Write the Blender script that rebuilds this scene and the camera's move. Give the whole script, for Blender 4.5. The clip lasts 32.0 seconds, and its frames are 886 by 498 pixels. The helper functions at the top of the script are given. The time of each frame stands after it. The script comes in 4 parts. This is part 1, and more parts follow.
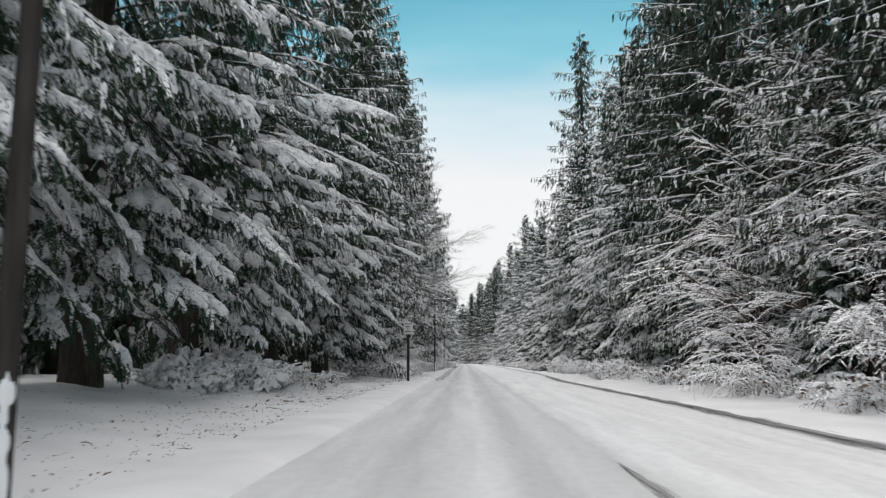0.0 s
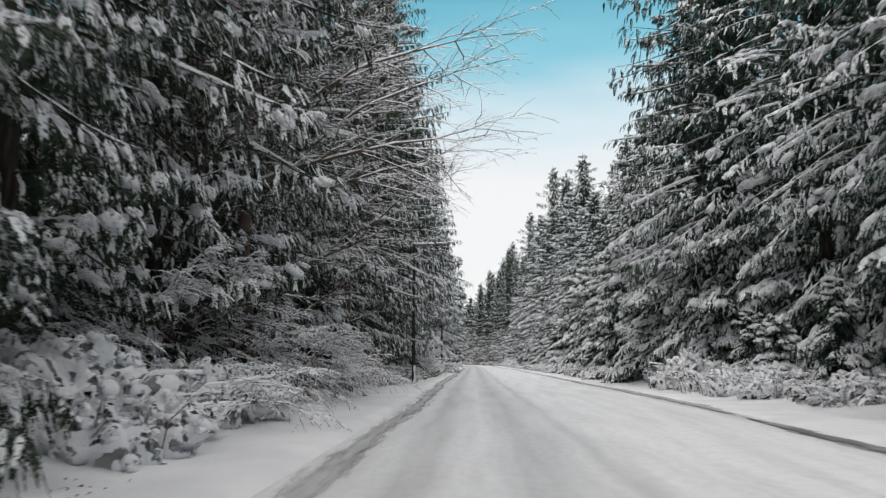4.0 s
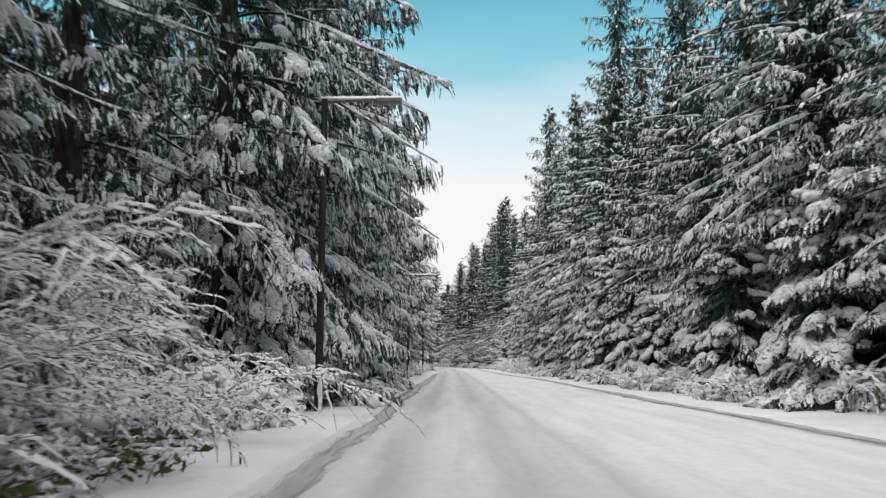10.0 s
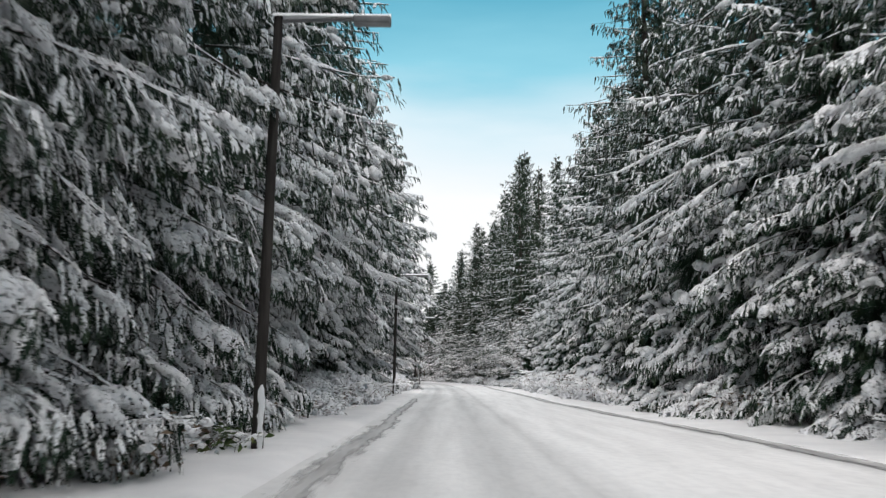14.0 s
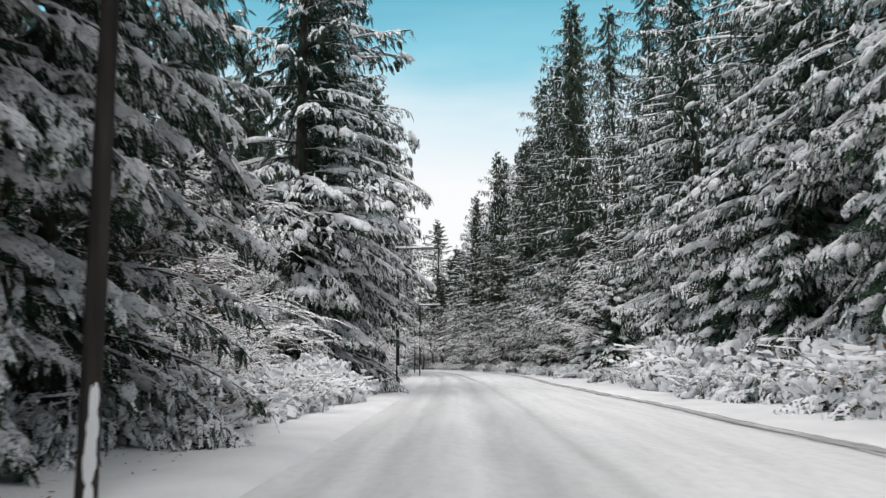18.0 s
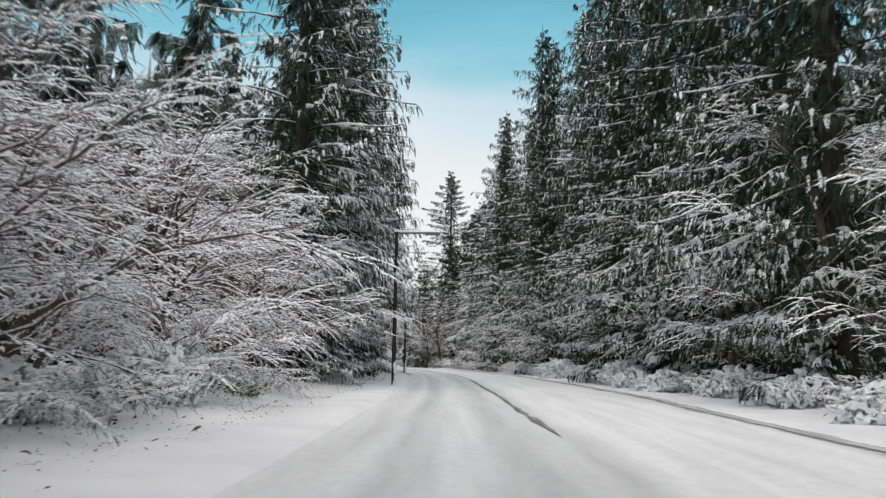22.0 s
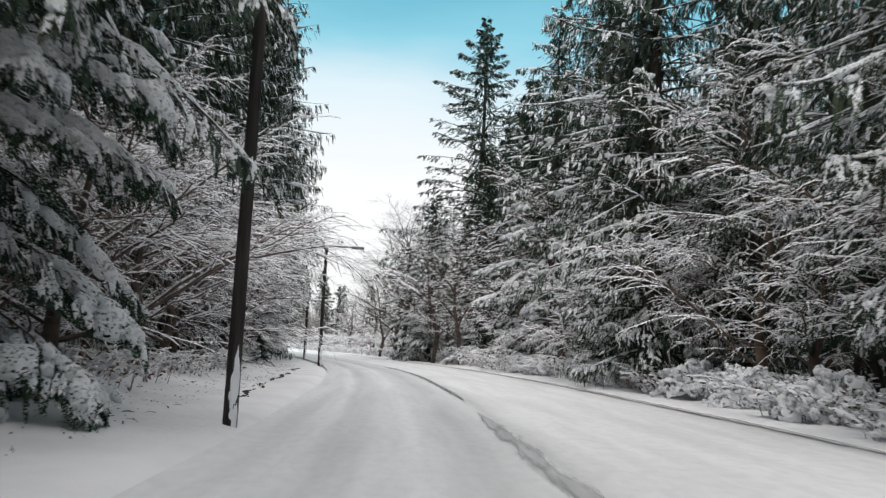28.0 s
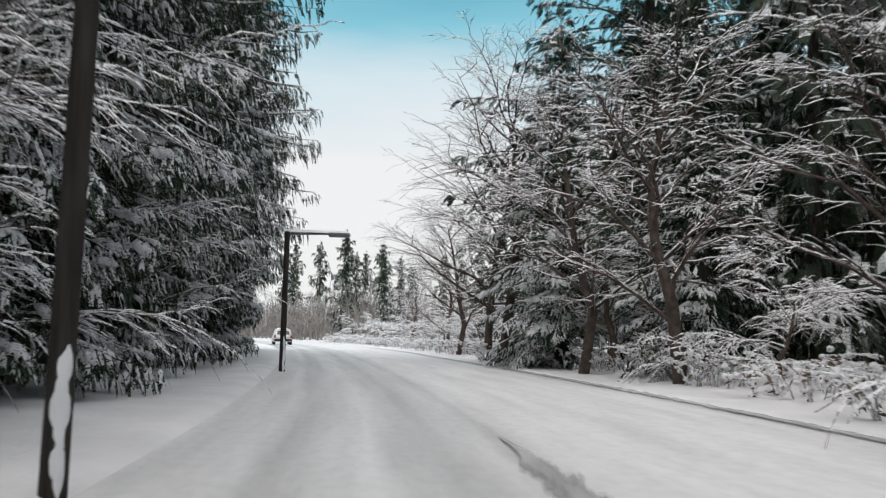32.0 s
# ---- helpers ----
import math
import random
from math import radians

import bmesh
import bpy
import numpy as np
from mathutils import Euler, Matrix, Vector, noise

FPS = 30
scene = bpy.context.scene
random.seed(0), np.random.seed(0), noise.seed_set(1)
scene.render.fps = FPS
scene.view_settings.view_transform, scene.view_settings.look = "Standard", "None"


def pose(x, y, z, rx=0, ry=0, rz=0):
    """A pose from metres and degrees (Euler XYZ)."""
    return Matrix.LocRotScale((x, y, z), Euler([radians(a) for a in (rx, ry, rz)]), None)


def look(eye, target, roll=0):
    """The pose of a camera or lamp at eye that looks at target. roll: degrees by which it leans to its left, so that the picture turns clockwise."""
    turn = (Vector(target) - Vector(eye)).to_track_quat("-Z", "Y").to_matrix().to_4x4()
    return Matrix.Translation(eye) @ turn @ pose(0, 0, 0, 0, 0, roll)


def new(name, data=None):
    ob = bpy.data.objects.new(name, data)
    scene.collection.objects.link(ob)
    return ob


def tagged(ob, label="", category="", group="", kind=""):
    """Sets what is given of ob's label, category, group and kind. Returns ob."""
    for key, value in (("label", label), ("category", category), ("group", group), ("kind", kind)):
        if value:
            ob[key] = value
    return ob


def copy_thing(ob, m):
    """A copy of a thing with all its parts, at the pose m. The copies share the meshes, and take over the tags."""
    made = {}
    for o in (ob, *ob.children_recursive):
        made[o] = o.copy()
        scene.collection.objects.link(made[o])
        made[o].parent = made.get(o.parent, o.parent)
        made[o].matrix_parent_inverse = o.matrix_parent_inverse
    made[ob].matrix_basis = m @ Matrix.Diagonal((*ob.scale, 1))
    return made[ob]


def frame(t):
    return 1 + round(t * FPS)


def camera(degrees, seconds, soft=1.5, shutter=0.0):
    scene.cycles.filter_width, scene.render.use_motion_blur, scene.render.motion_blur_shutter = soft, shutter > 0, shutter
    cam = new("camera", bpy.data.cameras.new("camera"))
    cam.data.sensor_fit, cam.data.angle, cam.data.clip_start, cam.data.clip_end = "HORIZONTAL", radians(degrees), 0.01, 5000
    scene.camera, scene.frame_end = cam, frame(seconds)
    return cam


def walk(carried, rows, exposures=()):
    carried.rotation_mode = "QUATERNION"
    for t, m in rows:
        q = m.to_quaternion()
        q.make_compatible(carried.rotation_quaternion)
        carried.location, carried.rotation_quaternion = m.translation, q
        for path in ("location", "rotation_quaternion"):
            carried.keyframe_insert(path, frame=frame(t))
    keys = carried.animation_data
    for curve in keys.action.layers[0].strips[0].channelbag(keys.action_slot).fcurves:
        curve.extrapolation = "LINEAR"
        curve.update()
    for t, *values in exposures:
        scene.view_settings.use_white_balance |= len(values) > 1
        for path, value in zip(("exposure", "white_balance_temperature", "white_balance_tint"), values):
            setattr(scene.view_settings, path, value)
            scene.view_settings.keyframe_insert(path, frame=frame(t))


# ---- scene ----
cam = camera(57.7, 32.0, soft=1.2, shutter=0.2)
PATH = [
    (0, (-0.034, 0.037, 1.129), (-0.088, 2.017, 1.405), -0.1),
    (0.5, (0.005, 5.176, 1.139), (-0.067, 7.156, 1.418), 0.1),
    (1, (-0.002, 10.463, 1.272), (-0.09, 12.44, 1.563), -0.1),
    (1.5, (0.009, 15.595, 1.294), (-0.04, 17.571, 1.596), -0.3),
    (2, (0.033, 20.747, 1.277), (-0.026, 22.721, 1.59), -0.3),
    (2.5, (0.045, 26.0, 1.217), (-0.025, 27.977, 1.509), -0.3),
    (4.5, (-0.003, 46.698, 1.238), (-0.078, 48.677, 1.515), 0.1),
    (5, (0.014, 51.987, 1.265), (-0.065, 53.964, 1.557), 0.0),
    (5.5, (0.018, 57.295, 1.249), (-0.069, 59.27, 1.546), -0.2),
    (6, (-0.027, 62.578, 1.257), (-0.121, 64.557, 1.53), -0.1),
    (6.5, (-0.102, 67.871, 1.21), (-0.201, 69.848, 1.499), -0.0),
    (7, (-0.2, 73.337, 1.157), (-0.289, 75.313, 1.457), 0.1),
    (7.5, (-0.237, 78.856, 1.139), (-0.289, 80.834, 1.426), -0.4),
    (8, (-0.232, 84.359, 1.098), (-0.255, 86.333, 1.419), -0.4),
    (8.5, (-0.25, 89.964, 1.167), (-0.269, 91.938, 1.488), -0.4),
    (9, (-0.182, 95.291, 1.141), (-0.202, 97.269, 1.435), -0.0),
    (9.5, (-0.181, 100.81, 1.193), (-0.199, 102.79, 1.479), 0.1),
    (10, (-0.128, 106.243, 1.189), (-0.147, 108.224, 1.47), -0.0),
    (10.5, (-0.083, 111.795, 1.217), (-0.101, 113.776, 1.488), 0.1),
    (11, (-0.002, 117.279, 1.238), (-0.018, 119.258, 1.521), 0.8),
    (11.5, (-0.116, 122.536, 1.167), (-0.13, 124.512, 1.47), 1.2),
    (12, (-0.069, 127.983, 1.195), (-0.086, 129.959, 1.5), 1.5),
    (12.5, (-0.131, 133.322, 1.15), (-0.144, 135.3, 1.442), 1.5),
    (13, (-0.067, 138.63, 1.183), (-0.081, 140.607, 1.489), 1.4),
    (13.5, (-0.001, 143.941, 1.216), (-0.017, 145.919, 1.513), 0.9),
    (14, (-0.069, 149.368, 1.223), (-0.084, 151.344, 1.537), 0.9),
    (14.5, (-0.136, 154.748, 1.288), (-0.153, 156.724, 1.594), 1.0),
    (16.5, (-0.061, 176.073, 1.277), (-0.102, 178.052, 1.564), -1.1),
    (17, (-0.089, 181.526, 1.283), (-0.133, 183.503, 1.581), -1.0),
    (17.5, (-0.07, 186.842, 1.262), (-0.115, 188.819, 1.556), -0.7),
    (18, (0.007, 192.18, 1.202), (-0.038, 194.16, 1.484), -0.7),
    (18.5, (-0.034, 197.389, 1.167), (-0.081, 199.366, 1.465), -0.4),
    (19, (-0.021, 202.567, 1.227), (-0.07, 204.542, 1.539), -0.2),
    (19.5, (-0.022, 207.848, 1.216), (-0.074, 209.824, 1.521), -0.0),
    (20, (-0.034, 213.131, 1.198), (-0.091, 215.106, 1.511), 0.0),
    (20.5, (-0.108, 218.423, 1.157), (-0.173, 220.404, 1.427), 0.1),
    (21, (-0.184, 223.633, 1.2), (-0.256, 225.612, 1.481), 0.5),
    (21.5, (-0.324, 228.655, 1.186), (-0.405, 230.632, 1.475), 0.8),
    (22, (-0.362, 233.834, 1.125), (-0.451, 235.813, 1.4), 0.9),
    (22.5, (-0.395, 238.639, 1.122), (-0.495, 240.619, 1.378), 1.0),
    (23, (-0.519, 243.543, 1.11), (-0.627, 245.524, 1.365), 1.0),
    (23.5, (-0.606, 248.378, 1.143), (-0.716, 250.357, 1.411), 1.0),
    (24, (-0.763, 253.198, 1.193), (-0.877, 255.178, 1.444), 1.8),
    (24.5, (-0.917, 258.131, 1.175), (-1.032, 260.113, 1.41), 2.1),
    (25, (-1.183, 262.946, 1.187), (-1.288, 264.929, 1.43), 2.1),
    (25.5, (-1.472, 267.523, 1.246), (-1.58, 269.505, 1.494), 3.0),
    (27.5, (-2.58, 286.133, 1.09), (-2.713, 288.113, 1.335), 2.5),
    (28, (-2.969, 290.789, 1.14), (-3.112, 292.769, 1.387), 2.6),
    (28.5, (-3.44, 295.389, 1.169), (-3.592, 297.37, 1.404), 2.4),
    (29, (-3.901, 299.932, 1.142), (-4.078, 301.91, 1.377), 2.3),
    (29.5, (-4.526, 304.509, 1.172), (-4.736, 306.484, 1.403), 2.2),
    (30, (-5.175, 309.092, 1.204), (-5.425, 311.062, 1.437), 1.8),
    (30.5, (-5.855, 313.439, 1.215), (-6.115, 315.407, 1.454), 1.4),
    (31, (-6.599, 317.844, 1.228), (-6.895, 319.81, 1.441), 1.5),
    (31.5, (-7.46, 322.161, 1.185), (-7.753, 324.127, 1.405), 1.6),
    (32, (-8.34, 326.43, 1.19), (-8.66, 328.386, 1.405), 1.2),
]
walk(cam, [(t, look(e, a, r)) for t, e, a, r in PATH], exposures=[(0, 0.0), (5, 0.0), (9, 0.06), (11, 0.0), (14, 0.14), (19, 0.05), (22, -0.05), (25, 0.1), (28, 0.14), (30, 0.02), (32, -0.06)])

# ---- world and light ----
world = bpy.data.worlds.new("winter_sky")
scene.world = world
world.use_nodes = True
wn, wl = world.node_tree.nodes, world.node_tree.links
wn.clear()
w_out = wn.new("ShaderNodeOutputWorld")
w_bg = wn.new("ShaderNodeBackground")
w_sky = wn.new("ShaderNodeTexSky")
w_sky.sky_type = "NISHITA"
w_sky.sun_disc = False
w_sky.sun_elevation = radians(67)
w_sky.sun_rotation = radians(200)
w_sky.dust_density = 3.0
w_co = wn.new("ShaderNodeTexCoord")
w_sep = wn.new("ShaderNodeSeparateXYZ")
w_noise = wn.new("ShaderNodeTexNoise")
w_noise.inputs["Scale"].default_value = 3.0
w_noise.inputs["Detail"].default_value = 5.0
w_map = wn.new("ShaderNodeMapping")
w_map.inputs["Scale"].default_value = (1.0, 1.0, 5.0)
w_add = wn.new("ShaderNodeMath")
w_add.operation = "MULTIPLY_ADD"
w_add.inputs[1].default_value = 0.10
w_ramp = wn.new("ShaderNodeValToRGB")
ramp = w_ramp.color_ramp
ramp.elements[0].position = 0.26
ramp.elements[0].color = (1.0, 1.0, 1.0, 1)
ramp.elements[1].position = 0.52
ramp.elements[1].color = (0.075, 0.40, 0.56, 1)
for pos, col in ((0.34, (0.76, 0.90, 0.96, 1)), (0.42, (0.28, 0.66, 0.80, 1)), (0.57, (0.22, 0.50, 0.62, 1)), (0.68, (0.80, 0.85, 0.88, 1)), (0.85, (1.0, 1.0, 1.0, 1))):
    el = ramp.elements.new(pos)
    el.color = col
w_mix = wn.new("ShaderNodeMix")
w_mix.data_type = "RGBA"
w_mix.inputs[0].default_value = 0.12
w_scale = wn.new("ShaderNodeVectorMath")
w_scale.operation = "SCALE"
w_scale.inputs["Scale"].default_value = 0.10
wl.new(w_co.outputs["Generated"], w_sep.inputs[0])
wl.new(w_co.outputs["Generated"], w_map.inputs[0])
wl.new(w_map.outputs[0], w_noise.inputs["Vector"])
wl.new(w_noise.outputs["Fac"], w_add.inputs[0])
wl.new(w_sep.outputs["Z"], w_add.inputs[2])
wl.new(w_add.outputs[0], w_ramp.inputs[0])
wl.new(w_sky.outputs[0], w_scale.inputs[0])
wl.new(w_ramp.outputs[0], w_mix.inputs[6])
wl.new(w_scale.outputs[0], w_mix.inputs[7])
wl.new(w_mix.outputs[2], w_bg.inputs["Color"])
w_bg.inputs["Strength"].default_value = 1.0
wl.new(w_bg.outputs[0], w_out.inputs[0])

sun_data = bpy.data.lights.new("sun", "SUN")
sun_data.energy = 2.15
sun_data.angle = radians(60)
sun_data.color = (1.0, 0.945, 0.92)
sun = new("sun", sun_data)
sun.matrix_world = look((0, 0, 60), (9, 24, 0))

# ---- materials ----


def material(name, rough=0.8, spec=0.3):
    m = bpy.data.materials.new(name)
    m.use_nodes = True
    bs = m.node_tree.nodes["Principled BSDF"]
    bs.inputs["Roughness"].default_value = rough
    bs.inputs["Specular IOR Level"].default_value = spec
    return m, m.node_tree.nodes, m.node_tree.links, bs


def noise_ramp(nodes, links, stops, scale, detail=4.0, coord="Object", squash=(1, 1, 1)):
    co = nodes.new("ShaderNodeTexCoord")
    mp = nodes.new("ShaderNodeMapping")
    mp.inputs["Scale"].default_value = squash
    nz = nodes.new("ShaderNodeTexNoise")
    nz.inputs["Scale"].default_value = scale
    nz.inputs["Detail"].default_value = detail
    rp = nodes.new("ShaderNodeValToRGB")
    rp.color_ramp.elements[0].position, rp.color_ramp.elements[0].color = stops[0][0], (*stops[0][1], 1)
    rp.color_ramp.elements[1].position, rp.color_ramp.elements[1].color = stops[-1][0], (*stops[-1][1], 1)
    for p, c in stops[1:-1]:
        rp.color_ramp.elements.new(p).color = (*c, 1)
    links.new(co.outputs[coord], mp.inputs[0])
    links.new(mp.outputs[0], nz.inputs["Vector"])
    links.new(nz.outputs["Fac"], rp.inputs[0])
    return nz, rp


def bump(nodes, links, bs, source, strength, distance):
    b = nodes.new("ShaderNodeBump")
    b.inputs["Strength"].default_value = strength
    b.inputs["Distance"].default_value = distance
    links.new(source, b.inputs["Height"])
    links.new(b.outputs[0], bs.inputs["Normal"])


def rough_material(name, stops, scale, rough=0.85, relief=0.4, distance=0.02, squash=(1, 1, 1), vary=0.0, spec=0.25, coord="Object", gaps=None):
    m, n, l, bs = material(name, rough, spec)
    nz, rp = noise_ramp(n, l, stops, scale, squash=squash, coord=coord)
    out = rp.outputs[0]
    if vary:
        info = n.new("ShaderNodeObjectInfo")
        hsv = n.new("ShaderNodeHueSaturation")
        mr = n.new("ShaderNodeMapRange")
        mr.inputs[3].default_value, mr.inputs[4].default_value = 1 - vary, 1 + vary
        l.new(info.outputs["Random"], mr.inputs[0])
        l.new(mr.outputs[0], hsv.inputs["Value"])
        l.new(out, hsv.inputs["Color"])
        out = hsv.outputs[0]
    l.new(out, bs.inputs["Base Color"])
    if relief:
        fine = n.new("ShaderNodeTexNoise")
        fine.inputs["Scale"].default_value = scale * 6
        fine.inputs["Detail"].default_value = 3
        l.new(n["Mapping"].outputs[0], fine.inputs["Vector"])
        bump(n, l, bs, fine.outputs["Fac"], relief, distance)
    if gaps:
        # ragged gaps between the needles or lumps
        hole = n.new("ShaderNodeTexNoise")
        hole.inputs["Scale"].default_value, hole.inputs["Detail"].default_value = gaps[0], 2.0
        l.new(n["Texture Coordinate"].outputs["Object"], hole.inputs["Vector"])
        cut = n.new("ShaderNodeMapRange")
        cut.inputs[1].default_value, cut.inputs[2].default_value = gaps[1], gaps[1] + 0.03
        l.new(hole.outputs["Fac"], cut.inputs[0])
        l.new(cut.outputs[0], bs.inputs["Alpha"])
    return m


M_SNOW = rough_material("fresh_snow", [(0.3, (0.80, 0.82, 0.85)), (0.7, (0.90, 0.90, 0.91))], 2.0, 0.7, 0.35, 0.02)
M_LOAD = rough_material("clumped_snow", [(0.3, (0.80, 0.82, 0.85)), (0.7, (0.90, 0.90, 0.91))], 2.0, 0.7, 0.7, 0.03, gaps=(22.0, 0.425))
M_HOOD = rough_material("drifted_snow", [(0.3, (0.80, 0.82, 0.85)), (0.7, (0.90, 0.90, 0.91))], 2.0, 0.7, 0.6, 0.04, gaps=(7.0, 0.43))
M_NEEDLE = rough_material("needles", [(0.3, (0.009, 0.019, 0.011)), (0.55, (0.019, 0.046, 0.025)), (0.78, (0.052, 0.068, 0.028))], 1.4, 0.6, 0, vary=0.25, gaps=(40.0, 0.44))
M_CEDAR = rough_material("cedar_sprays", [(0.3, (0.010, 0.018, 0.010)), (0.55, (0.021, 0.042, 0.021)), (0.78, (0.06, 0.066, 0.03))], 1.1, 0.6, 0, vary=0.25, gaps=(40.0, 0.44))
M_BARK = rough_material("dark_bark", [(0.3, (0.03, 0.024, 0.02)), (0.6, (0.075, 0.06, 0.05)), (0.8, (0.14, 0.12, 0.10))], 3.0, 0.9, 0.8, 0.04, (4, 4, 0.7))
M_TWIG = rough_material("twig_bark", [(0.3, (0.06, 0.045, 0.035)), (0.7, (0.16, 0.12, 0.095))], 4.0, 0.9, 0.3, 0.01)
M_MAPLE = rough_material("maple_bark", [(0.3, (0.045, 0.034, 0.03)), (0.7, (0.13, 0.10, 0.085))], 4.0, 0.9, 0.3, 0.01)
# frosted bark of the far woods, paled further to paint in distance haze
M_FAR = rough_material("hazed_frosted_bark", [(0.3, (0.17, 0.15, 0.135)), (0.7, (0.40, 0.37, 0.35))], 1.0, 0.9, 0)
M_LEAF = rough_material("undergrowth_leaves", [(0.3, (0.022, 0.04, 0.013)), (0.55, (0.065, 0.105, 0.028)), (0.75, (0.16, 0.16, 0.055))], 3.0, 0.55, 0, vary=0.3)
M_DRY = rough_material("dry_stems", [(0.3, (0.07, 0.05, 0.035)), (0.7, (0.22, 0.16, 0.11))], 3.0, 0.9, 0, vary=0.2)
M_POLE = rough_material("tarred_wood", [(0.3, (0.026, 0.023, 0.022)), (0.7, (0.066, 0.06, 0.056))], 2.0, 0.9, 0.6, 0.01, (6, 6, 0.5), spec=0.08)
M_STEEL = rough_material("weathered_steel", [(0.3, (0.14, 0.145, 0.15)), (0.7, (0.23, 0.235, 0.24))], 5.0, 0.5, 0.1, 0.002)
M_WHITE = rough_material("white_sheet_metal", [(0.3, (0.62, 0.62, 0.60)), (0.7, (0.74, 0.74, 0.72))], 4.0, 0.5, 0.1, 0.002)
M_BLACK = rough_material("black_rubber", [(0.3, (0.012, 0.012, 0.012)), (0.7, (0.03, 0.03, 0.03))], 8.0, 0.8, 0.2, 0.003)

# verge snow with fallen needles and litter showing through in patches
M_GROUND, gn, gl, gb = material("verge_snow", 0.75, 0.25)
g_nz, g_rp = noise_ramp(gn, gl, [(0.35, (0.74, 0.745, 0.76)), (0.65, (0.84, 0.84, 0.85))], 0.6)
g_fine = gn.new("ShaderNodeTexNoise")
g_fine.inputs["Scale"].default_value = 7.0
g_fine.inputs["Detail"].default_value = 6.0
gl.new(gn["Mapping"].outputs[0], g_fine.inputs["Vector"])
g_att = gn.new("ShaderNodeUVMap")
g_sep = gn.new("ShaderNodeSeparateXYZ")
gl.new(g_att.outputs[0], g_sep.inputs[0])
g_litter = gn.new("ShaderNodeMath")
g_litter.operation = "MULTIPLY_ADD"
g_litter.inputs[1].default_value = 0.42
gl.new(g_sep.outputs["X"], g_litter.inputs[0])
gl.new(g_fine.outputs["Fac"], g_litter.inputs[2])
g_mr = gn.new("ShaderNodeMapRange")
g_mr.inputs[1].default_value, g_mr.inputs[2].default_value = 0.78, 0.95
gl.new(g_litter.outputs[0], g_mr.inputs[0])
g_mix = gn.new("ShaderNodeMix")
g_mix.data_type = "RGBA"
gl.new(g_mr.outputs[0], g_mix.inputs[0])
gl.new(g_rp.outputs[0], g_mix.inputs[6])
g_mix.inputs[7].default_value = (0.12, 0.09, 0.065, 1)
gl.new(g_mix.outputs[2], gb.inputs["Base Color"])
bump(gn, gl, gb, g_fine.outputs["Fac"], 0.5, 0.05)

# packed snow on the road; the first map coordinate is metres across, the second metres along
M_ROAD, rn, rl, rb = material("packed_snow", 0.6, 0.35)
r_uv = rn.new("ShaderNodeUVMap")
r_map = rn.new("ShaderNodeMapping")
r_map.inputs["Scale"].default_value = (1.5, 0.10, 1)
r_streak = rn.new("ShaderNodeTexNoise")
r_streak.inputs["Scale"].default_value = 1.6
r_streak.inputs["Detail"].default_value = 6.0
r_sep = rn.new("ShaderNodeSeparateXYZ")
r_warp = rn.new("ShaderNodeTexNoise")
r_warp.inputs["Scale"].default_value = 0.35
r_warp.inputs["Detail"].default_value = 4.0
r_off = rn.new("ShaderNodeMath")
r_off.operation = "MULTIPLY_ADD"
r_off.inputs[1].default_value = 0.4
r_norm = rn.new("ShaderNodeMapRange")
r_norm.inputs[1].default_value, r_norm.inputs[2].default_value = -2.0, 6.0
r_ramp = rn.new("ShaderNodeValToRGB")
rc = r_ramp.color_ramp
rl.new(r_uv.outputs[0], r_sep.inputs[0])
rl.new(r_uv.outputs[0], r_warp.inputs["Vector"])
rl.new(r_uv.outputs[0], r_map.inputs[0])
rl.new(r_map.outputs[0], r_streak.inputs["Vector"])
rl.new(r_warp.outputs["Fac"], r_off.inputs[0])
rl.new(r_sep.outputs["X"], r_off.inputs[2])
rl.new(r_off.outputs[0], r_norm.inputs[0])
rl.new(r_norm.outputs[0], r_ramp.inputs[0])


def across(x):
    return (x + 0.25 + 2.0) / 8.0


rc.elements[0].position, rc.elements[0].color = across(-2.1), (0.77, 0.77, 0.775, 1)
rc.elements[1].position, rc.elements[1].color = across(5.7), (0.77, 0.77, 0.775, 1)
for x, v in ((-1.85, 0.82), (-1.5, 0.78), (-1.12, 0.82), (-0.88, 0.66), (-0.55, 0.70), (-0.3, 0.80), (0.1, 0.85), (0.42, 0.72),
             (0.78, 0.64), (1.05, 0.74), (1.4, 0.79), (1.62, 0.68), (1.8, 0.82), (2.1, 0.93), (4.8, 0.93), (5.2, 0.74)):
    rc.elements.new(across(x)).color = (v * 0.88, v * 0.885, v * 0.89, 1)
r_mix = rn.new("ShaderNodeMix")
r_mix.data_type, r_mix.blend_type = "RGBA", "MULTIPLY"
r_mix.inputs[0].default_value = 1.0
r_sr = rn.new("ShaderNodeValToRGB")
r_sr.color_ramp.elements[0].position, r_sr.color_ramp.elements[0].color = 0.32, (0.86, 0.86, 0.86, 1)
r_sr.color_ramp.elements[1].position, r_sr.color_ramp.elements[1].color = 0.6, (1, 1, 1, 1)
rl.new(r_streak.outputs["Fac"], r_sr.inputs[0])
rl.new(r_ramp.outputs[0], r_mix.inputs[6])
rl.new(r_sr.outputs[0], r_mix.inputs[7])
r_grain = rn.new("ShaderNodeTexNoise")
r_grain.inputs["Scale"].default_value = 7.0
r_grain.inputs["Detail"].default_value = 8.0
r_gmap = rn.new("ShaderNodeMapping")
r_gmap.inputs["Scale"].default_value = (1.0, 0.45, 1)
rl.new(r_uv.outputs[0], r_gmap.inputs[0])
rl.new(r_gmap.outputs[0], r_grain.inputs["Vector"])
r_gr = rn.new("ShaderNodeValToRGB")
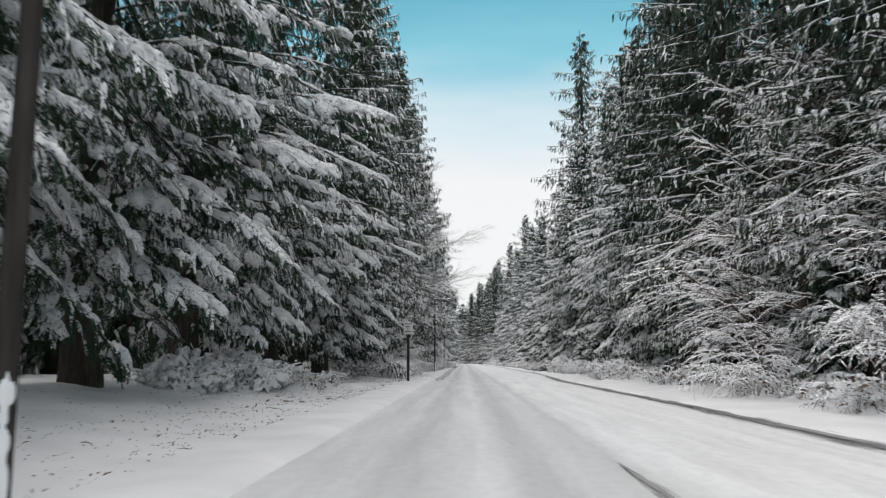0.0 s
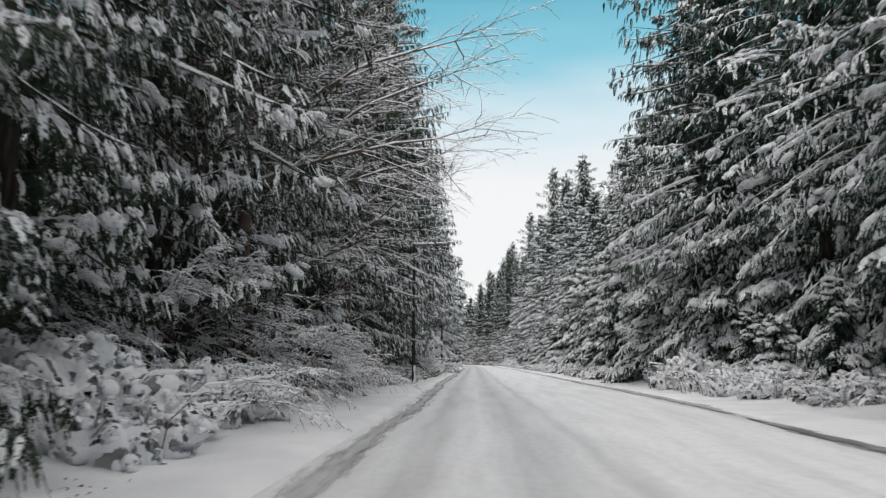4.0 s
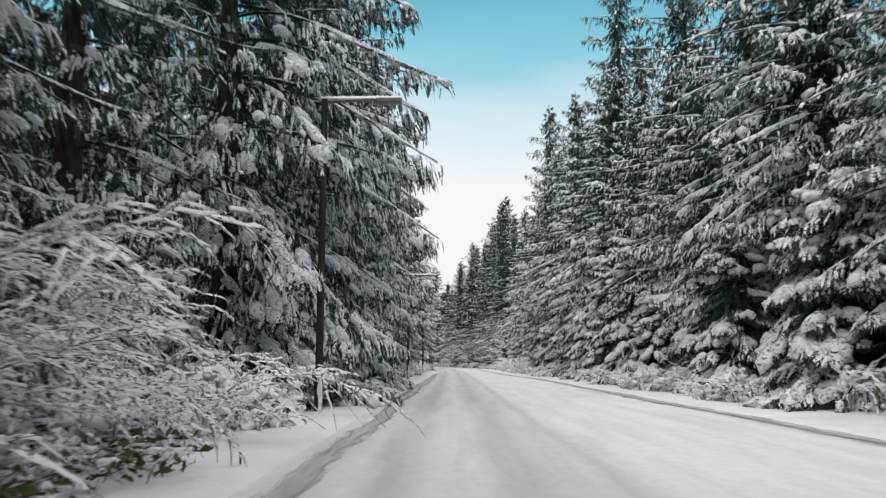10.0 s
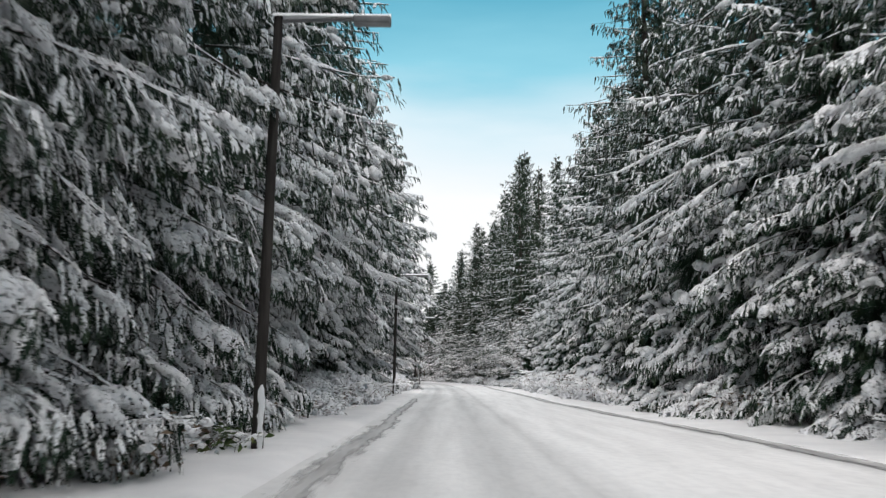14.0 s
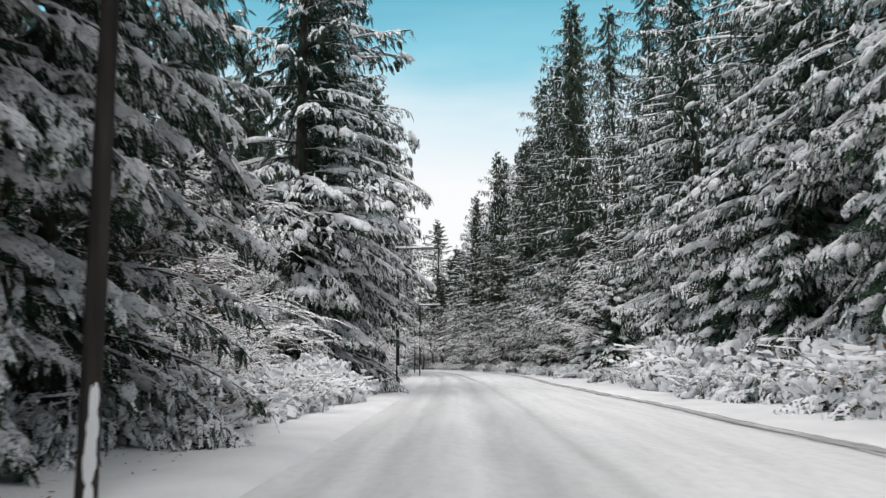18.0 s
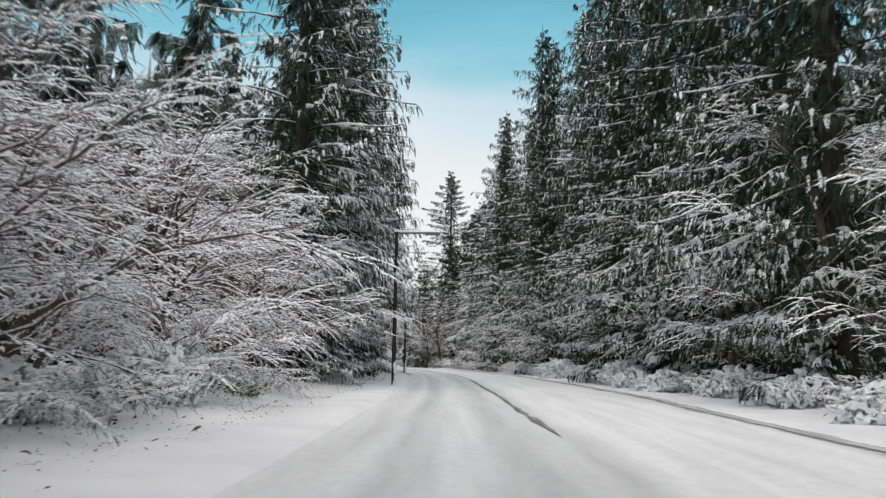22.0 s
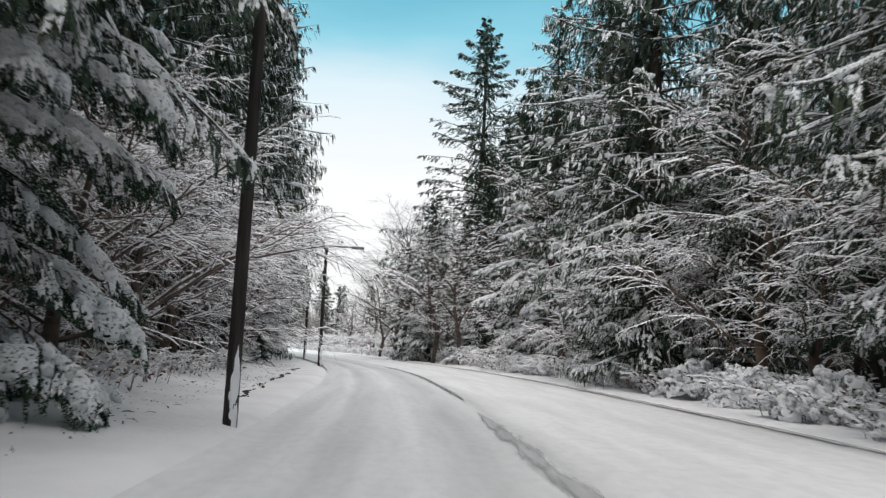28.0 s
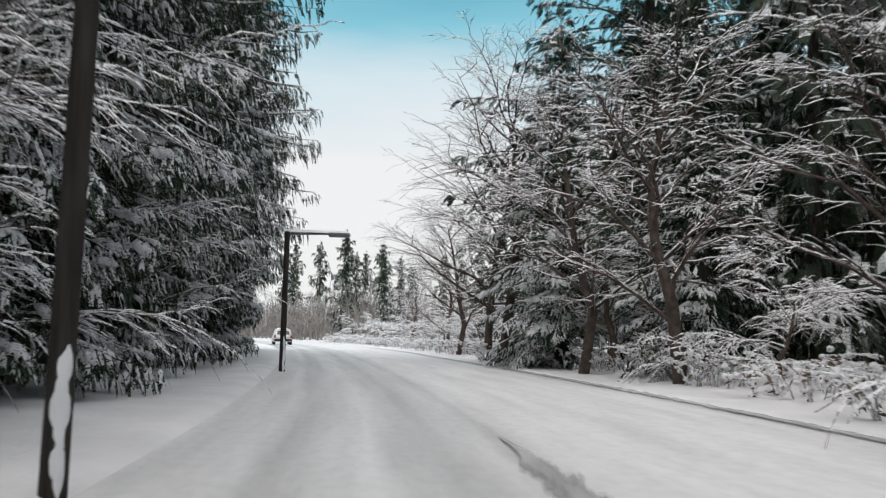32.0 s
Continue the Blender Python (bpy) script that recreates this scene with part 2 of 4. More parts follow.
r_gr.color_ramp.elements[0].position, r_gr.color_ramp.elements[0].color = 0.36, (0.93, 0.93, 0.935, 1)
r_gr.color_ramp.elements[1].position, r_gr.color_ramp.elements[1].color = 0.58, (1, 1, 1, 1)
rl.new(r_grain.outputs["Fac"], r_gr.inputs[0])
r_both = rn.new("ShaderNodeMix")
r_both.data_type, r_both.blend_type = "RGBA", "MULTIPLY"
r_both.inputs[0].default_value = 1.0
rl.new(r_mix.outputs[2], r_both.inputs[6])
rl.new(r_gr.outputs[0], r_both.inputs[7])
rl.new(r_both.outputs[2], rb.inputs["Base Color"])
bump(rn, rl, rb, r_grain.outputs["Fac"], 0.3, 0.02)

# ---- mesh helpers ----


class Build:
    """Collects vertices and faces and makes one mesh of them."""

    def __init__(self):
        self.v, self.q, self.t, self.n = [], [], [], 0

    def grid(self, pts):
        """pts: (n, rows, cols, 3): n sheets of quads."""
        pts = np.asarray(pts, float)
        n, r, c, _ = pts.shape
        base = self.n + (np.arange(n) * r * c)[:, None, None]
        i = np.arange(r - 1)[None, :, None] * c + np.arange(c - 1)[None, None, :]
        a = base + i
        self.q.append(np.stack([a, a + 1, a + c + 1, a + c], -1).reshape(-1, 4))
        self.v.append(pts.reshape(-1, 3))
        self.n += n * r * c
        return self

    def tube(self, pts, rad, sides=3):
        """pts: (n, k, 3) centre lines, rad: (n, k) radii."""
        pts = np.asarray(pts, float)
        d = np.gradient(pts, axis=1)
        d /= np.linalg.norm(d, axis=2, keepdims=True) + 1e-9
        ref = np.where(np.abs(d[..., 2:3]) > 0.9, np.array([1.0, 0, 0]), np.array([0, 0, 1.0]))
        a = np.cross(d, ref)
        a /= np.linalg.norm(a, axis=2, keepdims=True) + 1e-9
        b = np.cross(d, a)
        ang = np.linspace(0, 2 * np.pi, sides + 1)
        ring = a[:, :, None] * np.cos(ang)[None, None, :, None] + b[:, :, None] * np.sin(ang)[None, None, :, None]
        return self.grid(pts[:, :, None] + ring * np.asarray(rad)[:, :, None, None])

    def faces(self, verts, quads):
        self.v.append(np.asarray(verts, float))
        self.q.append(np.asarray(quads) + self.n)
        self.n += len(verts)
        return self

    def mesh(self, name, mat, smooth=True, uv=None):
        me = bpy.data.meshes.new(name)
        v, q = np.concatenate(self.v), np.concatenate(self.q)
        me.vertices.add(len(v))
        me.vertices.foreach_set("co", v.astype(np.float32).ravel())
        me.loops.add(q.size)
        me.polygons.add(len(q))
        me.loops.foreach_set("vertex_index", q.astype(np.int32).ravel())
        me.polygons.foreach_set("loop_start", np.arange(0, q.size, 4, dtype=np.int32))
        me.polygons.foreach_set("use_smooth", np.full(len(q), smooth))
        if uv is not None:
            layer = me.uv_layers.new(name="UVMap")
            layer.data.foreach_set("uv", np.asarray(uv)[q.ravel()].astype(np.float32).ravel())
        me.update(calc_edges=True)
        me.materials.append(mat)
        return me


def part(name, built, mat, parent, label="", smooth=True):
    ob = new(name, built.mesh(name, mat, smooth))
    ob.parent = parent
    if label:
        tagged(ob, label)
    return ob


def thing(name, label, category, group="", m=None, kind=""):
    ob = new(name)
    ob.empty_display_size = 0.2
    tagged(ob, label, category, group, kind)
    if m is not None:
        ob.matrix_basis = m
    return ob


def box(b, x0, x1, y0, y1, z0, z1, bevel=0.0):
    """A block with chamfered upright and top edges, as quads."""
    bm = bmesh.new()
    bmesh.ops.create_cube(bm, size=1.0)
    bmesh.ops.scale(bm, vec=(x1 - x0, y1 - y0, z1 - z0), verts=bm.verts)
    bmesh.ops.translate(bm, vec=((x0 + x1) / 2, (y0 + y1) / 2, (z0 + z1) / 2), verts=bm.verts)
    if bevel:
        bmesh.ops.bevel(bm, geom=bm.edges[:], offset=bevel, segments=2, affect="EDGES", profile=0.6)
    take(b, bm)


def take(b, bm):
    bm.verts.ensure_lookup_table()
    bm.verts.index_update()
    verts = [v.co[:] for v in bm.verts]
    quads = []
    for f in bm.faces:
        ids = [v.index for v in f.verts]
        if len(ids) == 4:
            quads.append(ids)
        else:
            for k in range(1, len(ids) - 1, 2):
                last = ids[k + 2] if k + 2 < len(ids) else ids[k + 1]
                quads.append([ids[0], ids[k], ids[k + 1], last])
    quads = [q for q in quads if len(set(q)) == 4] + [[q[0], q[1], q[2], q[0]] for q in quads if len(set(q)) == 3]
    tri = [q for q in quads if len(set(q)) == 3]
    good = [q for q in quads if len(set(q)) == 4]
    extra = []
    for q in tri:
        mid = len(verts)
        verts.append(tuple((np.array(verts[q[2]]) + np.array(verts[q[0]])) / 2))
        extra.append([q[0], q[1], q[2], mid])
    b.faces(np.array(verts), np.array(good + extra))
    bm.free()


# ---- the road's line ----
LINE = np.array([(0, -80), (0, 0), (0, 60), (-0.15, 85), (-0.1, 120), (-0.08, 180), (-0.05, 205), (-0.2, 225), (-0.55, 244), (-1.2, 263), (-2.3, 282), (-3.9, 300),
                 (-6.2, 315.5), (-8.7, 328), (-11.7, 339), (-16.6, 354), (-25.5, 379), (-36.5, 405), (-54, 436), (-80, 468), (-112, 496)], float)


def smooth_line(p, step=1.0):
    d = np.r_[0, np.cumsum(np.linalg.norm(np.diff(p, axis=0), axis=1))]
    s = np.arange(0, d[-1], step)
    q = np.stack([np.interp(s, d, p[:, k]) for k in (0, 1)], 1)
    for _ in range(25):
        q[1:-1] = (q[:-2] + 2 * q[1:-1] + q[2:]) / 4
    return q


AXIS = smooth_line(LINE)
TANG = np.gradient(AXIS, axis=0)
TANG /= np.linalg.norm(TANG, axis=1, keepdims=True)
RIGHT = np.stack([TANG[:, 1], -TANG[:, 0]], 1)
ALONG = np.arange(len(AXIS)) * 1.0


def place(y, lat):
    """The spot that lies lat metres right of the lane's middle at the road's point nearest to y; and the road's heading there."""
    k = np.interp(y, AXIS[:, 1], np.arange(len(AXIS)))
    i = int(min(k, len(AXIS) - 2))
    f = k - i
    p = AXIS[i] * (1 - f) + AXIS[i + 1] * f
    r = RIGHT[i]
    return p[0] + r[0] * lat, p[1] + r[1] * lat, math.degrees(math.atan2(-TANG[i][0], TANG[i][1]))


def widen(x, s):
    """The far lane is wider along one stretch."""
    e = 1.0 * np.clip((s - 125) / 25, 0, 1) * np.clip((270 - s) / 25, 0, 1) + 1.0 * np.clip((s - 318) / 25, 0, 1)
    return x + e * np.clip((x - 2.0) / 3.0, 0, 1)


def wave(x, y):
    return (np.sin(x * 0.9 + 1.3 * np.sin(y * 0.21)) * np.sin(y * 0.37 + 0.8 * np.sin(x * 0.5)) + 0.5 * np.sin(x * 2.3 + y * 1.1) * np.sin(y * 1.7 - x * 0.6)
            + 0.3 * np.sin(x * 4.7 - y * 3.1) * np.sin(y * 4.1 + x * 2.2))


def ground_height(lat, s):
    left = np.clip((-2.0 - lat) / 0.35, 0, 1)
    right = np.clip((lat - 5.5) / 0.4, 0, 1)
    z = -0.06 + (left + right) * 0.10
    z = z + np.clip((-4.2 - lat) / 5, 0, 1) * 0.55 + np.clip((lat - 8.0) / 4, 0, 1) * 0.45
    rough = np.clip((-2.4 - lat) / 2.0, 0, 1) + np.clip((lat - 5.9) / 2.0, 0, 1)
    return z + 0.07 * rough * wave(lat * 1.3, s * 0.9)


# ---- ground ----
lat = np.r_[-70, -45, -30, -22, -17, -14, np.arange(-12, -2.5, 0.35), np.arange(-2.5, -1.7, 0.1), -1.5, 1.0, 5.2, np.arange(5.35, 6.2, 0.1), np.arange(6.3, 14, 0.4), 15, 18, 24, 34, 60]
ss = np.arange(0, len(AXIS) - 1, 0.9)
ax = np.stack([np.interp(ss, ALONG, AXIS[:, k]) for k in (0, 1)], 1)
rt = np.stack([np.interp(ss, ALONG, RIGHT[:, k]) for k in (0, 1)], 1)
LL, SS = np.meshgrid(lat, ss)
pts = np.zeros((1, len(ss), len(lat), 3))
pts[0, :, :, :2] = ax[:, None] + rt[:, None] * widen(LL, SS)[..., None]
pts[0, :, :, 2] = ground_height(LL, SS)
g = Build().grid(pts)
litter = np.clip((-4.2 - LL) / 2.0, 0, 1) * np.clip((LL + 14) / 3, 0, 1) * 0.8 * (0.5 + 0.5 * np.sin(SS * 0.11 + 1.0)) + np.clip((LL - 8.6) / 2, 0, 1) * np.clip((18 - LL) / 3, 0, 1) * 0.3
guv = np.stack([litter.ravel(), SS.ravel()], 1)
far = np.array([[[-2500.0, -2500, -0.6], [2500, -2500, -0.6]], [[-2500, 2500, -0.6], [2500, 2500, -0.6]]])[None]
g.grid(far)
guv = np.concatenate([guv, np.zeros((4, 2))])
ground = new("ground", g.mesh("ground", M_GROUND, True, guv))
tagged(ground, "snow-covered forest verge with leaf litter showing through", "ground", kind="structure")

# ---- road ----
rlat = np.r_[np.arange(-1.98, 2.4, 0.11), np.arange(2.5, 4.7, 0.25), np.arange(4.75, 5.6, 0.08)]
rs = np.arange(0, len(AXIS) - 1, 0.8)
rax = np.stack([np.interp(rs, ALONG, AXIS[:, k]) for k in (0, 1)], 1)
rrt = np.stack([np.interp(rs, ALONG, RIGHT[:, k]) for k in (0, 1)], 1)
RL, RS = np.meshgrid(rlat, rs)


def hollow(x, c, w, d):
    return -d * np.exp(-((x - c) / w) ** 2)


def road_height(x, s):
    """Wheel tracks pressed into the lane, a low ridge along its left edge and untouched snow on the far lane."""
    sway = 0.08 * np.sin(s * 0.05) + 0.04 * np.sin(s * 0.17 + 2)
    z = hollow(x + sway, -0.78, 0.22, 0.022) + hollow(x + sway, 0.72, 0.24, 0.022) - hollow(x, -1.95, 0.1, 0.03)
    return z + np.clip((x - 1.8) / 0.5, 0, 1) * 0.03


rz = road_height(RL, RS) + 0.006 * wave(RL * 5, RS * 2.2)
rp = np.zeros((1, len(rs), len(rlat), 3))
rp[0, :, :, :2] = rax[:, None] + rrt[:, None] * widen(RL, RS)[..., None]
rp[0, :, :, 2] = rz
road = new("road", Build().grid(rp).mesh("road", M_ROAD, True, np.stack([RL.ravel(), RS.ravel()], 1)))
tagged(road, "two-lane road under packed snow with wheel tracks and grey slush lines", "road", kind="structure")

# grey slush and bare asphalt along the wheel lines


def slush_material(name, dark, light, cover):
    """Thin slush that frays out towards its edges; the map runs 0 to 1 across it."""
    m, n, l, bs = material(name, 0.45, 0.4)
    nz, rp_ = noise_ramp(n, l, [(0.35, dark), (0.65, light)], 1.6, detail=6.0, squash=(1.8, 0.22, 1))
    l.new(rp_.outputs[0], bs.inputs["Base Color"])
    uv = n.new("ShaderNodeUVMap")
    sep = n.new("ShaderNodeSeparateXYZ")
    l.new(uv.outputs[0], sep.inputs[0])
    tri = n.new("ShaderNodeMath")
    tri.operation = "PINGPONG"
    tri.inputs[1].default_value = 0.5
    l.new(sep.outputs["X"], tri.inputs[0])
    fine = n.new("ShaderNodeTexNoise")
    fine.inputs["Scale"].default_value = 3.0
    fine.inputs["Detail"].default_value = 8.0
    l.new(n["Mapping"].outputs[0], fine.inputs["Vector"])
    add = n.new("ShaderNodeMath")
    add.operation = "MULTIPLY_ADD"
    add.inputs[1].default_value = 1.3
    l.new(tri.outputs[0], add.inputs[0])
    l.new(fine.outputs["Fac"], add.inputs[2])
    mr = n.new("ShaderNodeMapRange")
    mr.inputs[1].default_value, mr.inputs[2].default_value = 1.15 - cover, 1.5 - cover
    l.new(add.outputs[0], mr.inputs[0])
    l.new(mr.outputs[0], bs.inputs["Alpha"])
    return m


M_SLUSH = slush_material("grey_slush", (0.36, 0.36, 0.362), (0.54, 0.54, 0.54), 0.45)
M_WET = slush_material("wet_asphalt", (0.10, 0.098, 0.095), (0.32, 0.315, 0.31), 0.40)


def streak(name, y0, y1, middle, half, mat, seed, label):
    r = np.random.default_rng(seed)
    s_ = np.arange(y0 + 80.0, y1 + 80.0, 0.4)
    a_ = np.stack([np.interp(s_, ALONG, AXIS[:, k]) for k in (0, 1)], 1)
    n_ = np.stack([np.interp(s_, ALONG, RIGHT[:, k]) for k in (0, 1)], 1)
    swing = 0.06 * np.sin(s_ * 0.13 + seed) + 0.03 * np.sin(s_ * 0.41)
    w0, w1 = (1.7 * half * (0.9 + 0.2 * np.sin(s_ * 0.31 + seed + p) * np.sin(s_ * 0.11 + p)) * r.uniform(0.96, 1.04, len(s_)) for p in (0.0, 2.0))
    fade = np.clip(np.minimum(s_ - s_[0], s_[-1] - s_) / 3.0, 0.05, 1)
    reach_ = np.linspace(0, 1, 9)
    cols = (middle + swing - w0 * fade)[:, None] + ((w0 + w1) * fade)[:, None] * reach_[None]
    p_ = np.zeros((1, len(s_), 9, 3))
    p_[0, :, :, :2] = a_[:, None] + n_[:, None] * widen(cols, s_[:, None])[..., None]
    p_[0, :, :, 2] = road_height(cols, s_[:, None]) + 0.022 - 0.004 * np.abs(reach_ * 2 - 1)
    across_ = np.repeat(reach_[None], len(s_), 0)
    ob = new(name, Build().grid(p_).mesh(name, mat, True, np.stack([across_.ravel(), np.repeat(s_, 9)], 1)))
    ob.parent = road
    return tagged(ob, label)


for y0, y1, mid, half, mat, seed in ((46, 175, -1.6, 0.24, M_SLUSH, 1), (172, 196, -1.66, 0.2, M_SLUSH, 12), (-20, 9.5, 1.62, 0.14, M_WET, 2), (246, 285, 1.48, 0.10, M_WET, 4),
                                     (285, 306, 1.5, 0.15, M_SLUSH, 11), (309, 331, 1.62, 0.12, M_WET, 5), (329, 337, 1.68, 0.2, M_SLUSH, 6), (-20, 60, 5.25, 0.30, M_WET, 7), (60, 300, 5.25, 0.25, M_SLUSH, 8), (300, 400, 5.3, 0.2, M_SLUSH, 9)):
    streak("slush_line", y0, y1, mid, half, mat, seed, "irregular line of dark slush and wet asphalt")

# ---- conifers ----
UP = np.array([0, 0, 1.0])


def unit(a):
    return a / (np.linalg.norm(a, axis=-1, keepdims=True) + 1e-9)


def dome(b, c, side, w, lift, rng):
    """Snow lying along centre lines c (n, k, 3): a rounded ridge with edges half-width w (n, k) along side (n, k, 3)."""
    w = w[..., None]
    b.grid(np.stack([c - side * w - UP * 0.01, c + UP * lift[..., None], c + side * w - UP * 0.01], 2))


def clumps(b, c, size, along, rng):
    """Rounded pillows of snow at c (n, 3), stretched along the given ways."""
    n = len(c)
    ang = np.linspace(0, 2 * np.pi, 7)
    rad, hh = np.array([0.45, 1.0, 0.8, 0.05]), np.array([-0.5, -0.12, 0.4, 0.62])
    wob_ = rng.uniform(0.7, 1.3, (n, 4, 7))
    wob_[:, :, 6] = wob_[:, :, 0]
    x = np.cos(ang)[None, None] * rad[None, :, None] * wob_ * 1.5
    y_ = np.sin(ang)[None, None] * rad[None, :, None] * wob_
    side = unit(np.cross(along, UP))
    top = np.cross(side, along)
    p = along[:, None, None] * x[..., None] + side[:, None, None] * y_[..., None] + top[:, None, None] * (hh[None, :, None] * np.ones_like(x))[..., None]
    b.grid(c[:, None, None] + p * size[:, None, None, None])


def drape(b, c, side, w):
    """A thick roll of snow along centre lines c (n, k, 3) that hangs over on both sides."""
    sec = np.array([(-0.95, -0.75), (-0.8, 0.05), (0.0, 0.55), (0.8, 0.05), (0.95, -0.75)])
    b.grid(c[:, :, None] + side[:, :, None] * (w[..., None] * sec[:, 0])[..., None] + UP * (w[..., None] * sec[:, 1])[..., None])


def lumps(b, c, size, rng, squat=0.8):
    """Closed, uneven balls of snow at c (n, 3)."""
    n = len(c)
    ang = np.linspace(0, 2 * np.pi, 8)
    rad, hh = np.array([0.3, 0.9, 1.0, 0.7, 0.05]), np.array([-0.85, -0.45, 0.05, 0.6, 0.85])
    wob_ = rng.uniform(0.78, 1.22, (n, 5, 8))
    wob_[:, :, 7] = wob_[:, :, 0]
    z = np.broadcast_to(hh[None, :, None], wob_.shape) * np.broadcast_to(squat, (n,))[:, None, None]
    p = np.stack([np.cos(ang) * rad[:, None] * wob_, np.sin(ang) * rad[:, None] * wob_, z], -1)
    b.grid(c[:, None, None] + p * size[:, None, None, None])


def conifer(name, seed, high, reach, boughs, dense, thin, spray, hang, droop, snow, mat, foot=0.8, top_power=0.75, label="", low=0.45, slim=0.16, fan=0.24, pillows=4, face=0.75, bulk=0.9, apart=0, heavy=1.0, full=8.0, first=2.5, trunk=None, inner=42, rise=1.3, tip=0.0, cover=1.0, thick=0.17):
    """A snow-laden conifer whose fuller side faces +x. high: height, reach: longest bough, dense and thin: side twigs on a low and on a
    high bough, spray: length of the side twigs, snow: 0 to 1, how much lies on it, face: share of boughs on the fuller side,
    tip: how far the boughs' ends turn up again, cover: how broad the snow lies on the twigs,
    thick: the broadest snow along a bough."""
    rng = np.random.default_rng(seed)
    root = thing(name, label, "tree")
    trunk = trunk or high * 0.0115 + 0.06
    zz = np.linspace(0, 1, 12)
    tp = np.stack([0.10 * np.sin(zz * 5 + seed), 0.10 * np.cos(zz * 4 + seed), zz * high - 0.3 * (zz == 0)], 1)[None]
    part("trunk", Build().tube(tp, (trunk * (1 - zz * 0.96) * (1 + 0.35 * np.exp(-zz * 30)))[None], 9), M_BARK, root)
    n = boughs
    u = (np.arange(n) + rng.random(n)) / n
    h = foot + (high - foot - 0.3) * u ** rise
    rel = h / high
    fore = rng.random(n) < face
    az = np.where(fore | (rel > 0.75), (np.modf(np.arange(n) * 0.618)[0] - 0.5) * np.where(rel > 0.75, 6.28, 3.6), np.pi + rng.uniform(-1.4, 1.4, n))
    gate = np.clip((h - first) / (full - first), 0, 1)
    L = reach * (low + (1 - low) * gate * gate * (3 - 2 * gate)) * np.clip(1.12 - rel, 0.02, 1) ** top_power * rng.uniform(0.62, 1.12, n) * np.clip((1 - rel) * 7, 0, 1) + 0.25
    e0 = rng.uniform(-0.05, 0.25, n) * (1 - rel) + 0.55 * rel ** 2
    dr = droop * rng.uniform(0.6, 1.4, n) * (1 - 0.75 * rel)
    dr = np.minimum(dr, (h + 0.1) / L + e0)
    out = np.stack([np.cos(az), np.sin(az), 0 * az], 1)
    K = 7
    t = np.linspace(0, 1, K)
    bend = rng.normal(0, 0.12, n)
    lateral = np.stack([-np.sin(az), np.cos(az), 0 * az], 1)

    def spine(b, tt):
        Lb = L[b][..., None]
        tt = tt[..., None]
        return (out[b] * Lb * (tt - 0.10 * dr[b][..., None] * tt ** 2) + lateral[b] * Lb * bend[b][..., None] * tt ** 2
                + UP * (h[b][..., None] + Lb * (e0[b][..., None] * tt - dr[b][..., None] * (tt ** 2 - tip * tt ** 4))))

    ids = np.repeat(np.arange(n)[:, None], K, 1)
    sp = spine(ids, np.repeat(t[None], n, 0))
    wood = (0.008 + 0.008 * L)[:, None] * (1 - 0.85 * t)[None]
    count = np.round(thin + (dense - thin) * np.clip(1.4 - h / 10.0, 0, 1) * np.where(fore, 1, 0.15)).astype(int)
    b = np.repeat(np.arange(n), count)
    m = len(b)
    ts = rng.random(m) ** 0.8 * 0.9 + 0.12
    sgn = np.where(np.arange(m) % 2, 1.0, -1.0)
    off = sgn * rng.random(m) ** 0.9 * fan * L[b] * np.sin(np.pi * np.clip(ts, 0, 1) ** 0.75 * 0.93 + 0.1)
    tan = unit(spine(b, np.minimum(ts + 0.05, 1.05)) - spine(b, ts - 0.05))
    p0 = spine(b, ts) + lateral[b] * off[:, None] + tan * (np.abs(off) * 0.6)[:, None] - UP * (np.abs(off) * hang * 0.55)[:, None]
    grain = np.clip((14.0 / np.maximum(count[b], 4)) ** 0.4, 0.55, 1.5)
    ln = spray * grain * (0.45 + 0.55 * np.sqrt(L[b] / reach)) * rng.uniform(0.5, 1.4, m)
    ln = np.minimum(ln, 0.6 * L[b] + 0.12)
    way = unit(tan * rng.uniform(0.1, 0.9, m)[:, None] + lateral[b] * (sgn * rng.uniform(-0.1, 0.9, m))[:, None] - UP * (hang * rng.uniform(0.1, 1.1, m))[:, None] + rng.normal(0, 0.12, (m, 3)))
    q = np.array([0, 0.5, 1.0])
    fall = (hang * rng.uniform(0.2, 0.9, m) * ln)[:, None] * q[None] ** 2
    c = p0[:, None] + way[:, None] * (ln[:, None] * q[None])[..., None] - UP * fall[..., None]
    flat = unit(np.cross(way, UP))
    w = (ln * slim * (1 + bulk * np.clip((h[b] - 8) / 6, 0, 1)) + 0.006)[:, None] * np.array([1.15, 1.4, 0.5])[None] * rng.uniform(0.6, 1.4, m)[:, None]
    tilt = unit(flat + UP * rng.normal(0, 0.6, m)[:, None])
    patch = 0.5 + 0.5 * np.sin(b * 1.7 + ts * 8.0 + sgn)
    laden = rng.uniform(0.3, 1.25, n)
    tier = 0.72 + 0.95 * np.clip((11.0 - h[b]) / 5.0, 0, 1)
    lay = rng.random(m) < snow * tier * laden[b] * (0.15 + 0.95 * patch * np.clip(ts * 1.3, 0, 1) + 0.15 * (1 - rel[b]))
    tilt[lay] = unit(flat[lay] + tilt[lay] * 0.5)
    lw = (w[lay][:, :2] * (0.7 + 0.5 * snow) + 0.011) * np.array([1.25, 0.7]) * cover
    under = w.copy()
    under[lay] = np.maximum(under[lay], np.stack([lw[:, 0] * 1.3, (lw[:, 0] + lw[:, 1]) * 0.68, lw[:, 1] * 0.75], 1))
    nearby = np.flatnonzero(lay & (h[b] < 14) & fore[b])
    want = min(len(nearby), int(pillows * n * 0.6))
